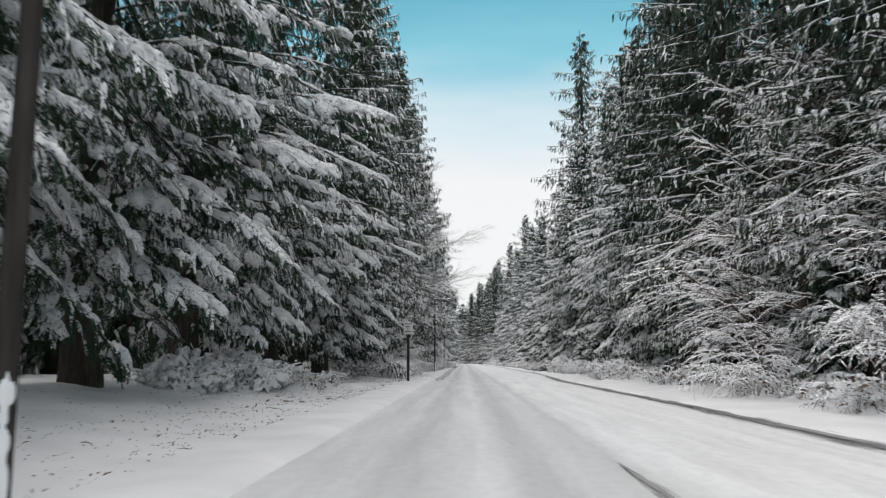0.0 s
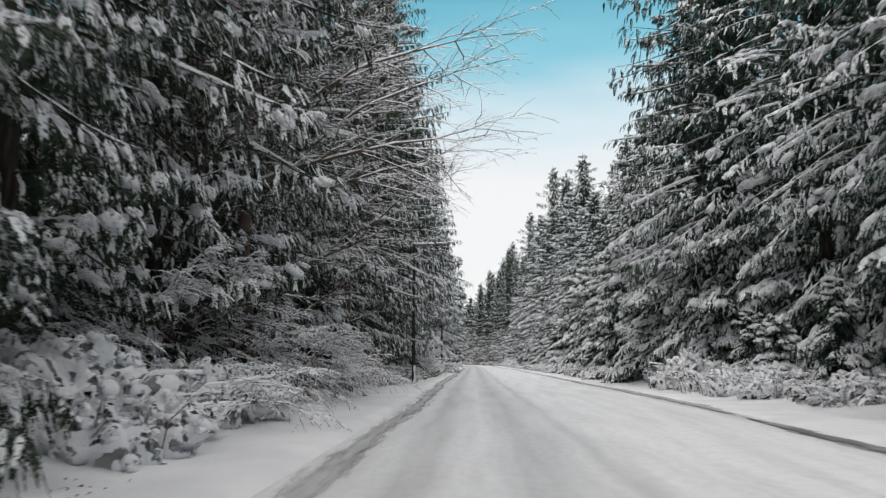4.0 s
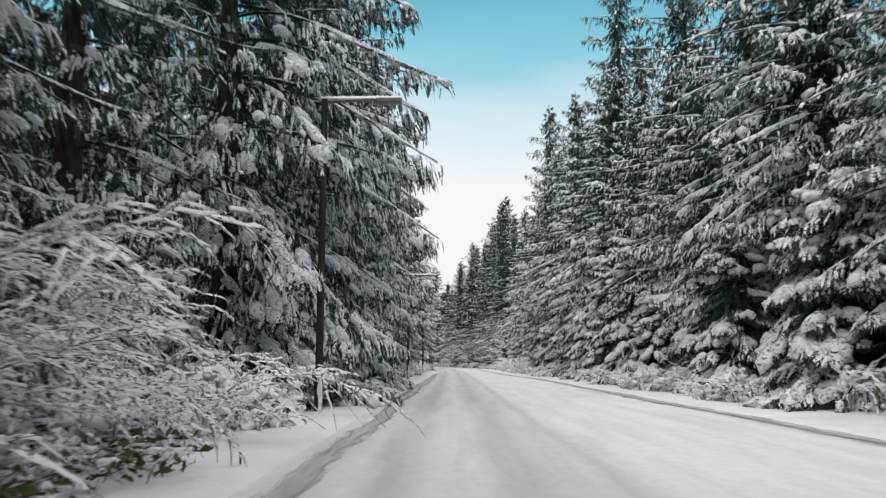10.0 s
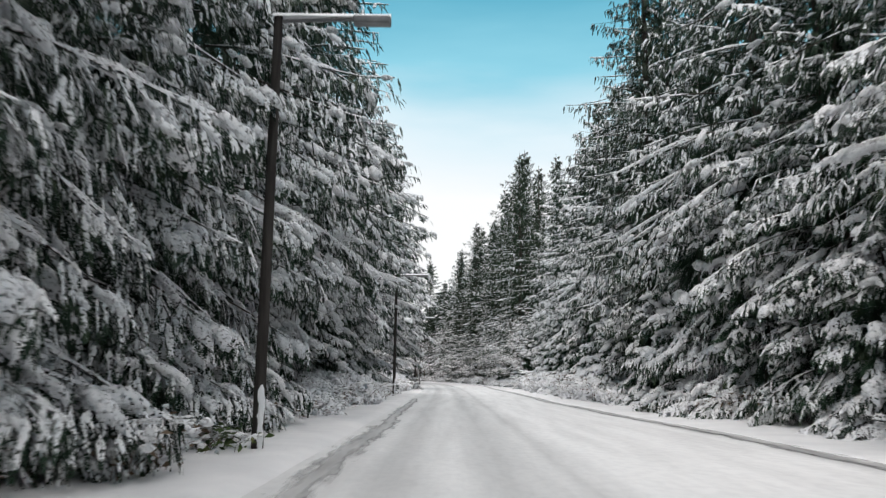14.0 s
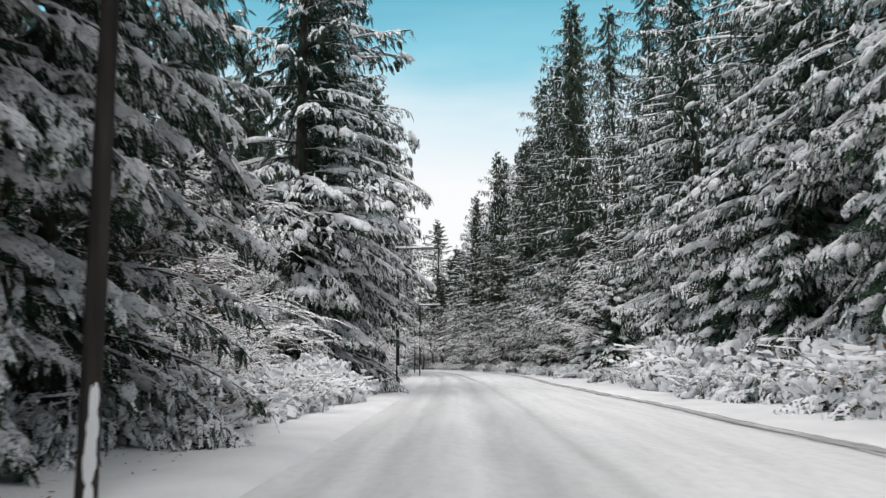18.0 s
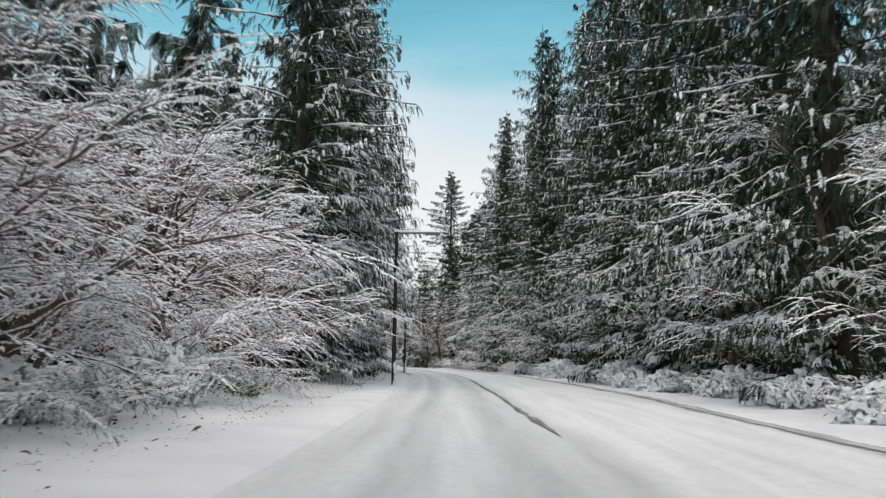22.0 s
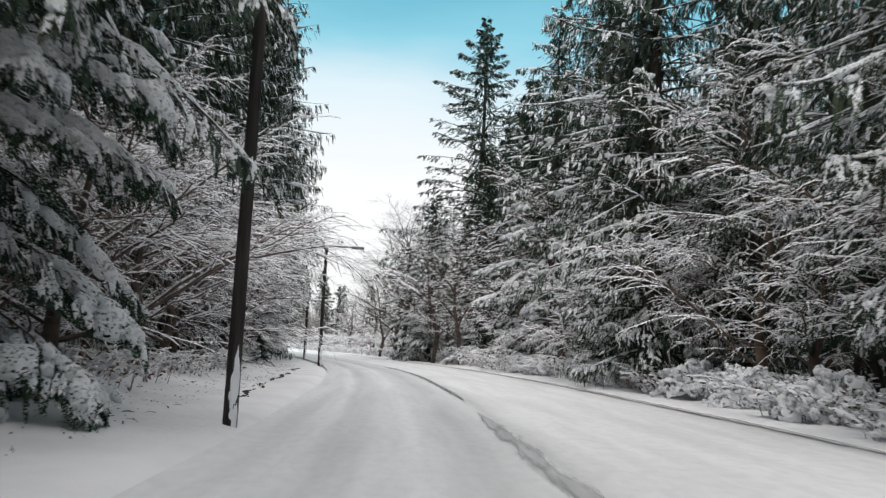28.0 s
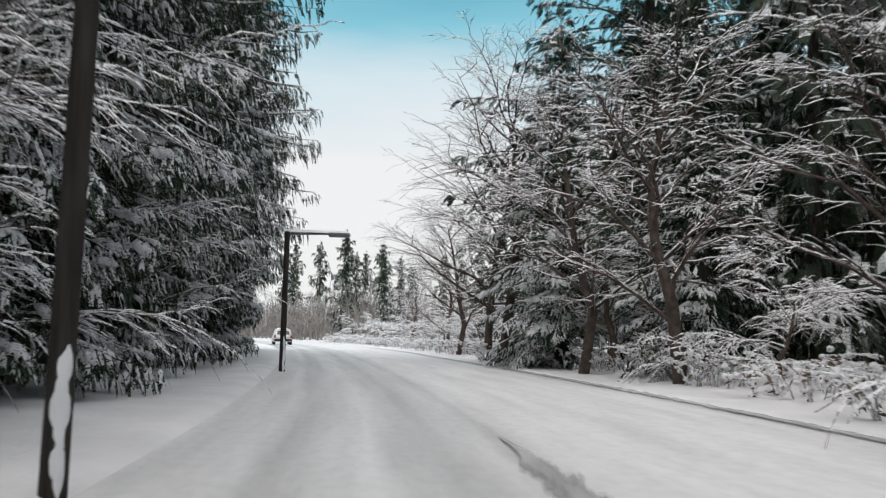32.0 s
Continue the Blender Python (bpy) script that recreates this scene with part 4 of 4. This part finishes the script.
# the far edge of the wood beyond the bend
for i in range(26):
    spot("back", -150 + i * 7.5 + rng.uniform(-2, 2), 505 + 22 * math.sin(i * 0.9) + rng.uniform(-5, 5), rng.uniform(0.55, 0.85))
for x, y, size in ((-39.5, 434, 0.56), (-36, 441, 0.5), (-33, 430, 0.44), (-44, 450, 0.6), (-30, 426, 0.4), (-41, 462, 0.62), (-26, 436, 0.5), (-48, 470, 0.66), (-20, 428, 0.45)):
    spot("back", x, y, size)
for i in range(14):
    spot("bare", -92 + i * 5.5, 470 + rng.uniform(-8, 8), rng.uniform(1.2, 1.5))
# undergrowth
y = 0.0
while y < 335:
    if y > 42 or rng.random() < 0.35:
        put("fern" if 92 < y < 112 or (y > 80 and rng.random() < 0.2) else "bush", y, (-4.1 if 80 < y < 176 else -5.6) - rng.uniform(0, 1.3), rng.uniform(0.7, 1.2))
    if rng.random() < 0.75:
        put("bush", y + 1, 8.9 + rng.uniform(0, 1.8), rng.uniform(0.6, 1.5))
    if rng.random() < 0.22:
        put("young", y + 1.5, 9.6 + rng.uniform(0, 1.2), rng.uniform(0.4, 1.1))
    y += rng.uniform(2.2, 3.4)
for i in range(36):
    put("fern" if i % 4 == 0 else "bush", 78 + i * 2.8, -5.6 - rng.uniform(0, 1.2), rng.uniform(0.9, 1.4))
for i in range(10):
    put("fern", 96 + i * 1.7, -3.8 - rng.uniform(0, 0.4), rng.uniform(0.7, 0.95))
for i in range(13):
    put("fern", 101 + i * 1.2, -3.65 - rng.uniform(0, 0.5), rng.uniform(0.8, 1.1))
for i in range(7):
    put("fern", 131 + i * 1.7, -4.0 - rng.uniform(0, 0.5), rng.uniform(0.7, 1.0))
for y in (56, 59, 62, 65, 68, 71, 74, 77):
    put("thicket", y, -5.9 - rng.uniform(0, 0.8), rng.uniform(0.9, 1.3))
for y in (115, 119, 212, 240, 246, 251, 257):
    put("thicket", y, -6.6, 1.2)
for i in range(14):
    put("bush", 181 + i * 0.75, -4.4 - rng.uniform(0, 1.6), rng.uniform(0.8, 1.2))
for y in (207, 209, 211, 213, 215, 217, 219, 221):
    put("bush", y, -5.2 - rng.uniform(0, 0.8), 1.3)
    put("bush", y + 1, -6.8 - rng.uniform(0, 0.8), 1.5)
for y0, y1, step, lat0, kind, size in ((22, 29, 2.3, -7.4, "mound", 1.2), (52, 59, 1.8, -5.2, "mound", 1.15), (113, 123, 2.2, -4.5, "mound", 1.15), (130, 178, 4.2, -4.6, "mound", 0.9),
                                       (181, 192, 1.8, -4.6, "mound", 1.1), (205, 224, 1.7, -4.9, "mound", 1.2), (228, 236, 2.0, -4.8, "mound", 1.1), (237, 256, 4.5, -6.6, "mound", 0.9),
                                       (190, 232, 2.6, 8.9, "mound", 1.25), (194, 230, 3.2, 10.0, "mound", 1.95), (132, 152, 3.4, 9.2, "mound", 1.1), (50, 80, 4.0, 9.4, "mound", 1.1), (240, 336, 4.6, 8.7, "mound", 1.0)):
    y = y0
    while y < y1:
        put(kind, y, lat0 + rng.uniform(-0.7, 0.4) * (1 if lat0 < 0 else -1), size * rng.uniform(0.8, 1.2))
        y += step * rng.uniform(0.7, 1.3)
for y, latv, size in ((109, -5.6, 1.3), (112, -5.8, 1.4), (115, -5.6, 1.3), (118, -6.0, 1.3), (184, -6.4, 0.9), (188, -6.4, 1.0), (232, -6.2, 1.3), (18, 9.8, 1.2), (26, 9.6, 1.3)):
    put("thicket", y, latv, size)
for y, latv, size in ((146, 10.0, 1.1), (194, 9.6, 1.3), (199, 10.2, 1.6), (204, 9.8, 1.3), (209, 10.4, 1.7), (215, 9.8, 1.2), (221, 10.2, 1.5), (187, -6.2, 1.2), (194, -6.6, 1.4)):
    put("young", y, latv, size)
put("skirt", 226.5, -5.6, 1.0)
put("skirt", 204.5, -6.4, 0.95)
for y, size in ((206, 1.1), (210, 1.0), (213, 1.2), (216, 1.1), (219, 1.0), (239, 1.1), (243, 1.2), (248, 1.0), (253, 1.2), (259, 1.1)):
    put("bare", y, -7.4 - rng.uniform(0, 0.8), size)
for y, size in ((304, 1.15), (308, 1.1), (313, 1.2), (317, 1.2), (321, 1.15), (325, 1.2), (329, 1.1)):
    put("bare", y, -7.6 - 0.6 * (y % 3), size)
for y, size in ((19, 1.15), (23, 1.2), (27, 1.2), (31, 1.25), (84, 1.1), (250, 1.0), (272, 1.0), (279, 1.1), (303, 1.0), (310, 1.1), (318, 1.0), (327, 1.1)):
    put("bare", y, 11.2 if y < 50 else 10.6, size)
put("fir", 334, 10.8, 0.75)
for y in (303, 308, 313, 318, 323, 328, 333):
    put("rear", y, -12.5 - rng.uniform(0, 1.5), rng.uniform(0.9, 1.0))
for y, latv in ((318, -9.4), (323, -9.0), (326.5, -8.6), (330, -8.4), (334, -8.2), (338, -7.6)):
    put("rear", y, latv, rng.uniform(0.85, 0.95))
for y in (305, 310, 316, 322, 328):
    put("skirt", y, -11.0 - rng.uniform(0, 1), rng.uniform(0.8, 1.0))
for y in (92, 99, 107, 116, 124, 142, 155, 172, 181, 205, 214, 224):
    put("skirt", y + rng.uniform(-2, 2), 11.2 + rng.uniform(-0.3, 0.8), rng.uniform(0.6, 0.9))
for y, latv, size in ((60, -7.0, 0.8), (65, -6.7, 0.9), (70, -6.6, 0.85), (75, -7.0, 0.9)):
    put("maple", y, latv, size)
for y, latv, size in ((331, -7.7, 1.2), (336, -7.4, 1.15), (341, -6.2, 1.2), (347, -6.0, 1.1), (264, -7.4, 1.15), (270, -7.2, 1.2), (276, -7.4, 1.1), (284, -7.4, 1.1), (21, 12.6, 1.5), (27, 12.8, 1.5), (33, 12.4, 1.4)):
    put("bare", y, latv, size)
for y, latv, size in ((269.5, -5.2, 0.8), (272, -5.8, 1.0), (274, -6.4, 1.1), (284, -6.0, 0.9), (291, -6.2, 0.9)):
    put("mound", y, latv, size)
for y, latv, size in ((143.5, -5.6, 1.2), (147.5, -5.0, 0.9), (150, -5.6, 1.3), (105, -5.4, 1.1), (70, -5.8, 1.1), (88, 10.6, 1.5), (96, 10.2, 1.3), (103, 10.6, 1.7), (111, 10.4, 1.4), (119, 10.8, 1.7), (127, 10.2, 1.5), (137, 10.4, 1.4), (182, 10.4, 1.6), (188, 10.0, 1.3), (150, 10.4, 1.5), (157, 10.2, 1.3), (162, 10.8, 1.7), (168, 10.2, 1.2), (176, 10.6, 1.6), (271.5, -5.9, 0.8), (280.5, -6.2, 0.6), (327.3, -4.9, 0.35)):
    put("young", y, latv, size)
for y, latv, size in ((244, 10.2, 1.2), (256, 10.0, 1.2), (263, 9.8, 1.1), (270, 9.6, 1.2), (306, 10.2, 1.2), (312, 10.2, 1.2), (322, 10.0, 1.15)):
    put("bare", y, latv, size)
for y, latv, size in ((307, -6.8, 1.0), (312, -6.6, 0.95), (317, -7.2, 1.05), (321.5, -7.8, 0.85), (325.5, -7.0, 1.0), (329.5, -6.8, 0.95), (334.5, -6.5, 0.85), (338.5, -6.8, 0.9), (244, -7.2, 0.9), (253, -7.0, 1.0), (263, -7.4, 0.9), (278, -7.2, 0.85)):
    put("sweep", y, latv, size)
for y, latv, size in ((300, 10.6, 0.95), (315, 11.6, 1.0), (324, 11.0, 1.0), (247, 11.0, 0.8)):
    put("sweep", y, latv, size)
for y, latv, size in ((319, 11.0, 1.05), (332, 10.8, 1.05)):
    put("maple", y, latv, size)
put("cedar", 357.5, -5.4, 0.95, None, 2)
put("alder", 69, -6.6, 1.0)
put("alder", 62.5, -5.7, 0.95)
put("alder", 76, -5.4, 0.9)
put("alder", 334, -6.2, 0.5)
put("alder", 30, -10.5, 0.8)
put("young", 239.6, 9.5, 1.0, which=0)
put("young", 231, 10.0, 1.0, which=1)

# ---- poles ----
BEVEL = 0.008


def street_lamp(x, yy, tall, lean=0.0):
    hd = place(yy, 0)[2]
    root = thing("street_lamp", "dark wooden street lamp pole with a snow-topped arm", "street lamp", "street lamps along the road", pose(x, yy, 0, 0, lean, hd))
    z = np.linspace(-0.3, tall, 9)
    part("pole", Build().tube(np.stack([0 * z, 0 * z, z], 1)[None], (0.098 - 0.003 * z)[None], 10), M_POLE, root)
    arm = np.linspace(0, 1.75, 8)
    part("arm", Build().tube(np.stack([arm, 0 * arm, tall - 0.09 + 0.05 * np.sin(arm)], 1)[None], (0.035 + 0 * arm)[None], 8), M_STEEL, root)
    head = Build()
    box(head, 1.3, 1.95, -0.12, 0.12, tall - 0.13, tall, 0.03)
    part("lamp_head", head, M_STEEL, root, "grey lamp head at the end of the arm")
    sn = Build()
    cl = np.stack([np.linspace(-0.1, 1.95, 10), np.zeros(10), np.full(10, tall - 0.01)], 1)[None]
    dome(sn, cl, np.repeat(np.array([[[0, 1.0, 0]]]), 10, 1), np.full((1, 10), 0.10) * np.random.default_rng(3).uniform(0.8, 1.2, (1, 10)), np.full((1, 10), 0.08), None)
    part("snow_cap", sn, M_SNOW, root, "white snow on the arm")
    r = np.random.default_rng(int(yy))
    patches = Build()
    for _ in range(22):
        zz = r.uniform(0.05, 0.95) + np.linspace(-1, 1, 5) * r.uniform(0.06, 0.22)
        ang = -0.95 + r.normal(0, 0.2) + np.linspace(-1, 1, 5) * r.uniform(0.15, 0.6)
        wide = np.sqrt(np.clip(1 - np.linspace(-1, 1, 5) ** 2, 0.02, 1))
        aa = ang.mean() + (ang - ang.mean())[None] * wide[:, None]
        rad = 0.098 + 0.008 * wide[:, None] * np.array([0, 0.8, 1, 0.8, 0])[None] * r.uniform(0.7, 1.3, (5, 5))
        patches.grid(np.stack([rad * np.cos(aa), rad * np.sin(aa), np.repeat(zz[:, None], 5, 1)], -1)[None])
    tagged(part("snow_crust", patches, M_SNOW, root, "snow plastered against the foot of the pole"), kind="stuff")
    return root


for x, y, tall in ((-3.57, 6.2, 7.7), (-3.25, 85.5, 7.7), (-3.3, 125.8, 7.8), (-3.08, 162.5, 7.35), (-3.32, 199.4, 7.5), (-3.45, 235.3, 7.45), (-4.06, 269.5, 6.85), (-6.45, 301.4, 6.3), (-12.0, 331.8, 6.25), (-17.3, 350.6, 4.4)):
    street_lamp(x, y, tall)


# ---- signs ----
def sign_post(x, y, high, w, hgt, facing, front, label, bars):
    hd = place(y, 0)[2]
    root = thing("road_sign", label, "sign", m=pose(x, y, 0, 0, 0, hd + facing))
    post = Build()
    box(post, -0.07, 0.07, -0.05, 0.05, -0.3, high + hgt * 0.9, 0.012)
    part("post", post, M_POLE, root)
    pan = Build()
    box(pan, -w / 2, w / 2, -0.078, -0.055, high, high + hgt, 0.008)
    panel = part("panel", pan, front, root)
    for z, bw, bh in bars:
        bar = Build()
        box(bar, -bw / 2, bw / 2, -0.084, -0.079, high + z - bh / 2, high + z + bh / 2)
        part("lettering", bar, M_BLACK, panel, "dark unreadable line of writing")
    cap = Build()
    clumps(cap, np.array([[0.0, -0.02, high + hgt + 0.0]]), np.array([0.10]), np.array([[1.0, 0, 0]]), np.random.default_rng(8))
    part("snow_cap", cap, M_SNOW, root, "white snow on top of the sign")
    return root


sign_post(-3.23, 45.4, 2.62, 0.52, 0.66, 0, M_WHITE, "white notice board on a dark wooden post beside the road", ((0.58, 0.38, 0.04), (0.42, 0.24, 0.05), (0.30, 0.18, 0.03), (0.16, 0.34, 0.04)))

# ---- car ----
M_PAINT = rough_material("silver_paint", [(0.3, (0.50, 0.51, 0.52)), (0.7, (0.58, 0.59, 0.60))], 1.5, 0.35, 0, spec=0.5)
M_GLASS, cn, cl_, cb = material("tinted_glass", 0.05, 0.5)
cb.inputs["Base Color"].default_value = (0.012, 0.014, 0.016, 1)
M_RED = rough_material("red_lens", [(0.3, (0.30, 0.02, 0.015)), (0.7, (0.40, 0.03, 0.02))], 6.0, 0.25, 0)


def profile_block(b, outline, half, pinch):
    """A car body from its side outline (y, z), narrowed by pinch towards the top."""
    o = np.array(outline)
    top, bot = o[:, 1].max(), o[:, 1].min()
    hw = half - pinch * np.clip((o[:, 1] - bot) / (top - bot), 0, 1) ** 1.5
    rows = np.stack([np.stack([f * hw, o[:, 0], o[:, 1]], 1) for f in (-1, -0.94, 0, 0.94, 1)], 0)
    rows[0, :, 1:] = rows[0, :, 1:] * 0.97 + rows[0, :, 1:].mean(0) * 0.03
    rows[4, :, 1:] = rows[4, :, 1:] * 0.97 + rows[4, :, 1:].mean(0) * 0.03
    b.grid(rows[None])
    for k in (0, 4):
        mid = rows[k].mean(0)
        b.grid(np.stack([rows[k], np.repeat(mid[None], len(o), 0)], 0)[None])


def car(x, y, turn):
    root = thing("car", "silver estate car with snow on its roof on the snowy road", "car", m=pose(x, y, 0.02, 0, 0, turn))
    low = Build()
    profile_block(low, [(-2.2, 0.35), (-2.25, 0.62), (-2.18, 0.95), (1.0, 0.98), (1.9, 0.88), (2.2, 0.7), (2.25, 0.4), (2.1, 0.3), (-2.1, 0.28), (-2.2, 0.35)], 0.90, 0.05)
    body = part("body", low, M_PAINT, root)
    cab = Build()
    profile_block(cab, [(-2.12, 0.94), (-1.85, 1.42), (-1.4, 1.55), (0.1, 1.55), (0.5, 1.48), (1.15, 0.96), (-2.12, 0.94)], 0.84, 0.16)
    part("cabin", cab, M_PAINT, root)
    for name, pts_ in (("rear_window", [(-0.62, -2.085, 1.0), (0.62, -2.085, 1.0), (0.55, -1.89, 1.38), (-0.55, -1.89, 1.38)]),):
        w_ = Build()
        p_ = np.array(pts_) + np.array([0, -0.012, 0.006])
        w_.grid(np.stack([np.stack([p_[0], p_[1]]), np.stack([p_[3], p_[2]])])[None])
        part(name, w_, M_GLASS, root)
    for sx in (-1, 1):
        tl = Build()
        box(tl, sx * 0.80 - 0.10, sx * 0.80 + 0.06, -2.27, -2.14, 0.70, 0.95, 0.02)
        part("tail_light", tl, M_RED, root, "red tail light")
        for wy in (-1.35, 1.4):
            tyre = Build()
            ang_ = np.linspace(0, 2 * np.pi, 17)
            prof = ((-0.10, 0.20), (-0.11, 0.30), (-0.08, 0.335), (0.08, 0.335), (0.11, 0.30), (0.10, 0.20), (-0.10, 0.20))
            tyre.grid(np.array([[(sx * 0.80 + a_, wy + r_ * math.cos(q_), 0.335 + r_ * math.sin(q_)) for a_, r_ in prof] for q_ in ang_])[None])
            wheel = part("wheel", tyre, M_BLACK, root)
            rim = Build()
            rim.grid(np.array([[(sx * (0.80 + d_), wy + r_ * math.cos(q_), 0.335 + r_ * math.sin(q_)) for d_, r_ in ((0.09, 0.20), (0.07, 0.12), (0.085, 0.04), (0.085, 0.002))] for q_ in ang_])[None])
            part("rim", rim, M_STEEL, wheel)
    bp = Build()
    box(bp, -0.86, 0.86, -2.34, -2.2, 0.36, 0.56, 0.04)
    part("bumper", bp, M_BLACK, root)
    rf = Build()
    rr = np.random.default_rng(2)
    gx, gy = np.meshgrid(np.linspace(-0.62, 0.62, 7), np.linspace(-1.5, 0.2, 9))
    edge = np.clip(np.minimum(0.62 - np.abs(gx), np.minimum(gy + 1.5, 0.2 - gy)) * 6, 0, 1)
    rf.grid(np.stack([gx, gy, 1.545 + 0.09 * edge + 0.01 * rr.random(gx.shape)], -1)[None])
    part("roof_snow", rf, M_SNOW, root, "white snow on the roof")
    return root


car(-37.6, 405.0, 24)

# ---- litter on the banks ----
lr = np.random.default_rng(9)
n = 6200
ys = np.concatenate([lr.uniform(-5, 50, 2600), lr.uniform(180, 232, 700), lr.uniform(236, 332, 2900)])
lt = -3.4 - np.abs(lr.normal(0, 2.0, n))
ki = np.interp(ys, AXIS[:, 1], np.arange(len(AXIS)))
cx = np.stack([np.interp(ki, np.arange(len(AXIS)), AXIS[:, k] ) for k in (0, 1)], 1) + np.stack([np.interp(ki, np.arange(len(AXIS)), RIGHT[:, k]) for k in (0, 1)], 1) * lt[:, None]
cz = ground_height(lt, ki) + 0.012
a = lr.random(n) * 6.283
le = 0.012 + 0.10 * lr.random(n) ** 5
wd = 0.004 + 0.014 * lr.random(n) ** 3
d1 = np.stack([np.cos(a), np.sin(a), lr.normal(0, 0.25, n)], 1) * le[:, None]
d2 = np.stack([-np.sin(a), np.cos(a), lr.normal(0, 0.4, n)], 1) * wd[:, None]
c0 = np.concatenate([cx, cz[:, None]], 1)
lit = Build().grid(np.stack([np.stack([c0 - d1 - d2, c0 - d1 * 0.8 + d2], 1), np.stack([c0 + UP * 0.012 - d2, c0 + UP * 0.012 + d2 * 1.4], 1), np.stack([c0 + d1 - d2 * 0.5, c0 + d1 + d2 * 0.4], 1)], 1))
litter_ob = new("leaf_litter", lit.mesh("leaf_litter", M_DRY))
tagged(litter_ob, "dry leaves and twigs lying on the snowy bank", "litter", kind="stuff")

# dark clods and roots along the lip of the left bank
cr = np.random.default_rng(21)
clod = Build()
f_ = cr.random(420)
f_ = f_[np.sin(f_ * 31.0) + np.sin(f_ * 13.0 + 1) + cr.normal(0, 0.5, 420) > -0.3]
nc = len(f_)
lip = np.stack([-7.85 - 3.6 * f_ + 0.08 * np.sin(f_ * 40) + cr.normal(0, 0.03, nc), 306.0 + 19.0 * f_ + cr.normal(0, 0.1, nc), 0.05 + 0.012 * cr.random(nc)], 1)
clumps(clod, lip, 0.01 + 0.028 * cr.random(nc) ** 2, unit(np.stack([-0.2 + cr.normal(0, 0.15, nc), np.ones(nc), 0 * f_], 1)), cr)
tagged(new("bank_edge", clod.mesh("bank_edge", M_BARK)), "dark roots and soil along the edge of the snowy bank", "bank edge", kind="stuff")

# ---- deep woods on both sides ----
def deep_woods(y0, y1, lat0, lat1, high, number, seed):
    r = np.random.default_rng(seed)
    yy = r.uniform(y0, y1, number)
    la = r.uniform(lat0, lat1, number)
    k_ = np.interp(yy, AXIS[:, 1], np.arange(len(AXIS)))
    p = np.stack([np.interp(k_, np.arange(len(AXIS)), AXIS[:, q]) for q in (0, 1)], 1) + np.stack([np.interp(k_, np.arange(len(AXIS)), RIGHT[:, q]) for q in (0, 1)], 1) * la[:, None]
    top = high * (0.75 + 0.25 * np.sin(yy * 0.9) * np.sin(yy * 0.23 + 1))
    z = r.random(number) ** 0.9 * top
    c_ = np.concatenate([p, z[:, None]], 1)
    u_ = unit(np.stack([r.normal(0, 1, number), r.normal(0, 1, number), -0.5 - r.random(number)], 1)) * r.uniform(0.7, 1.6, number)[:, None]
    v_ = unit(np.cross(u_, r.normal(0, 1, (number, 3)))) * r.uniform(0.3, 0.7, number)[:, None]
    return np.stack([np.stack([c_ - v_ * 0.3, c_ + v_ * 0.3], 1), np.stack([c_ + u_ * 0.5 - v_, c_ + u_ * 0.5 + v_], 1), np.stack([c_ + u_ - v_ * 0.2, c_ + u_ + v_ * 0.2], 1)], 1)


for y0, y1, l0, l1, hh_, num, sd in ((-70, 385, -27, -19, 24, 26000, 1), (-70, 420, 24, 33, 24, 28000, 2), (-70, 380, -60, -27, 21, 22000, 3), (-70, 430, 33, 58, 21, 22000, 4)):
    woods = new("deep_woods", Build().grid(deep_woods(y0, y1, l0, l1, hh_, num, sd)).mesh("deep_woods", M_CEDAR))
    tagged(woods, "dense dark conifer woods behind the roadside trees", "woods", kind="stuff")

# bare woods that close the view beyond the bend, in the haze-paled bark
fr_ = np.random.default_rng(31)
nf = 3000
fy = np.concatenate([fr_.uniform(424, 505, 2000), fr_.uniform(480, 510, 1000)])
side_of = np.interp(fy, AXIS[:, 1], AXIS[:, 0])
fx = np.stack([np.where(np.arange(nf) < 2000, side_of + 13 + 60 * fr_.random(nf) ** 1.5, fr_.uniform(-190, -60, nf)), np.where(np.arange(nf) < 2000, fy, fy + 25), np.full(nf, -0.6)], 1)
ft = fx + np.stack([fr_.normal(0, 1.0, nf), fr_.normal(0, 1.0, nf), fr_.uniform(3, 9, nf)], 1)
tr_ = np.stack([fx, fx * 0.5 + ft * 0.5 + fr_.normal(0, 0.25, (nf, 3)), ft], 1)
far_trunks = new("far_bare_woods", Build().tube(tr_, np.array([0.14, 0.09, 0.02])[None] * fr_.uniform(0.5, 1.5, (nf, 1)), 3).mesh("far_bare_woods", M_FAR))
tagged(far_trunks, "grey leafless woods far beyond the bend", "woods", kind="stuff")
nt = 26000
src = fr_.integers(0, nf, nt)
hf = fr_.uniform(0.1, 1, nt)[:, None]
tb = fx[src] * (1 - hf) + ft[src] * hf
tw = unit(np.stack([fr_.normal(0, 1, nt), fr_.normal(0, 1, nt), fr_.uniform(-0.1, 0.9, nt)], 1)) * fr_.uniform(0.8, 2.6, nt)[:, None]
ts_ = unit(np.cross(tw, fr_.normal(0, 1, (nt, 3)))) * 0.035
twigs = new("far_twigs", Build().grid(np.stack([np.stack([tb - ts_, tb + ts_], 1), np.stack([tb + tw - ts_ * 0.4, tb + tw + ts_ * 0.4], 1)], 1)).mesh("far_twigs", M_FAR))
tagged(twigs, "fine leafless twigs of the far woods", "woods", kind="stuff")

# patterns that found no place are taken away
for slots in PATTERNS.values():
    for ob, used in slots:
        if not used:
            for o in (*ob.children_recursive, ob):
                bpy.data.objects.remove(o)
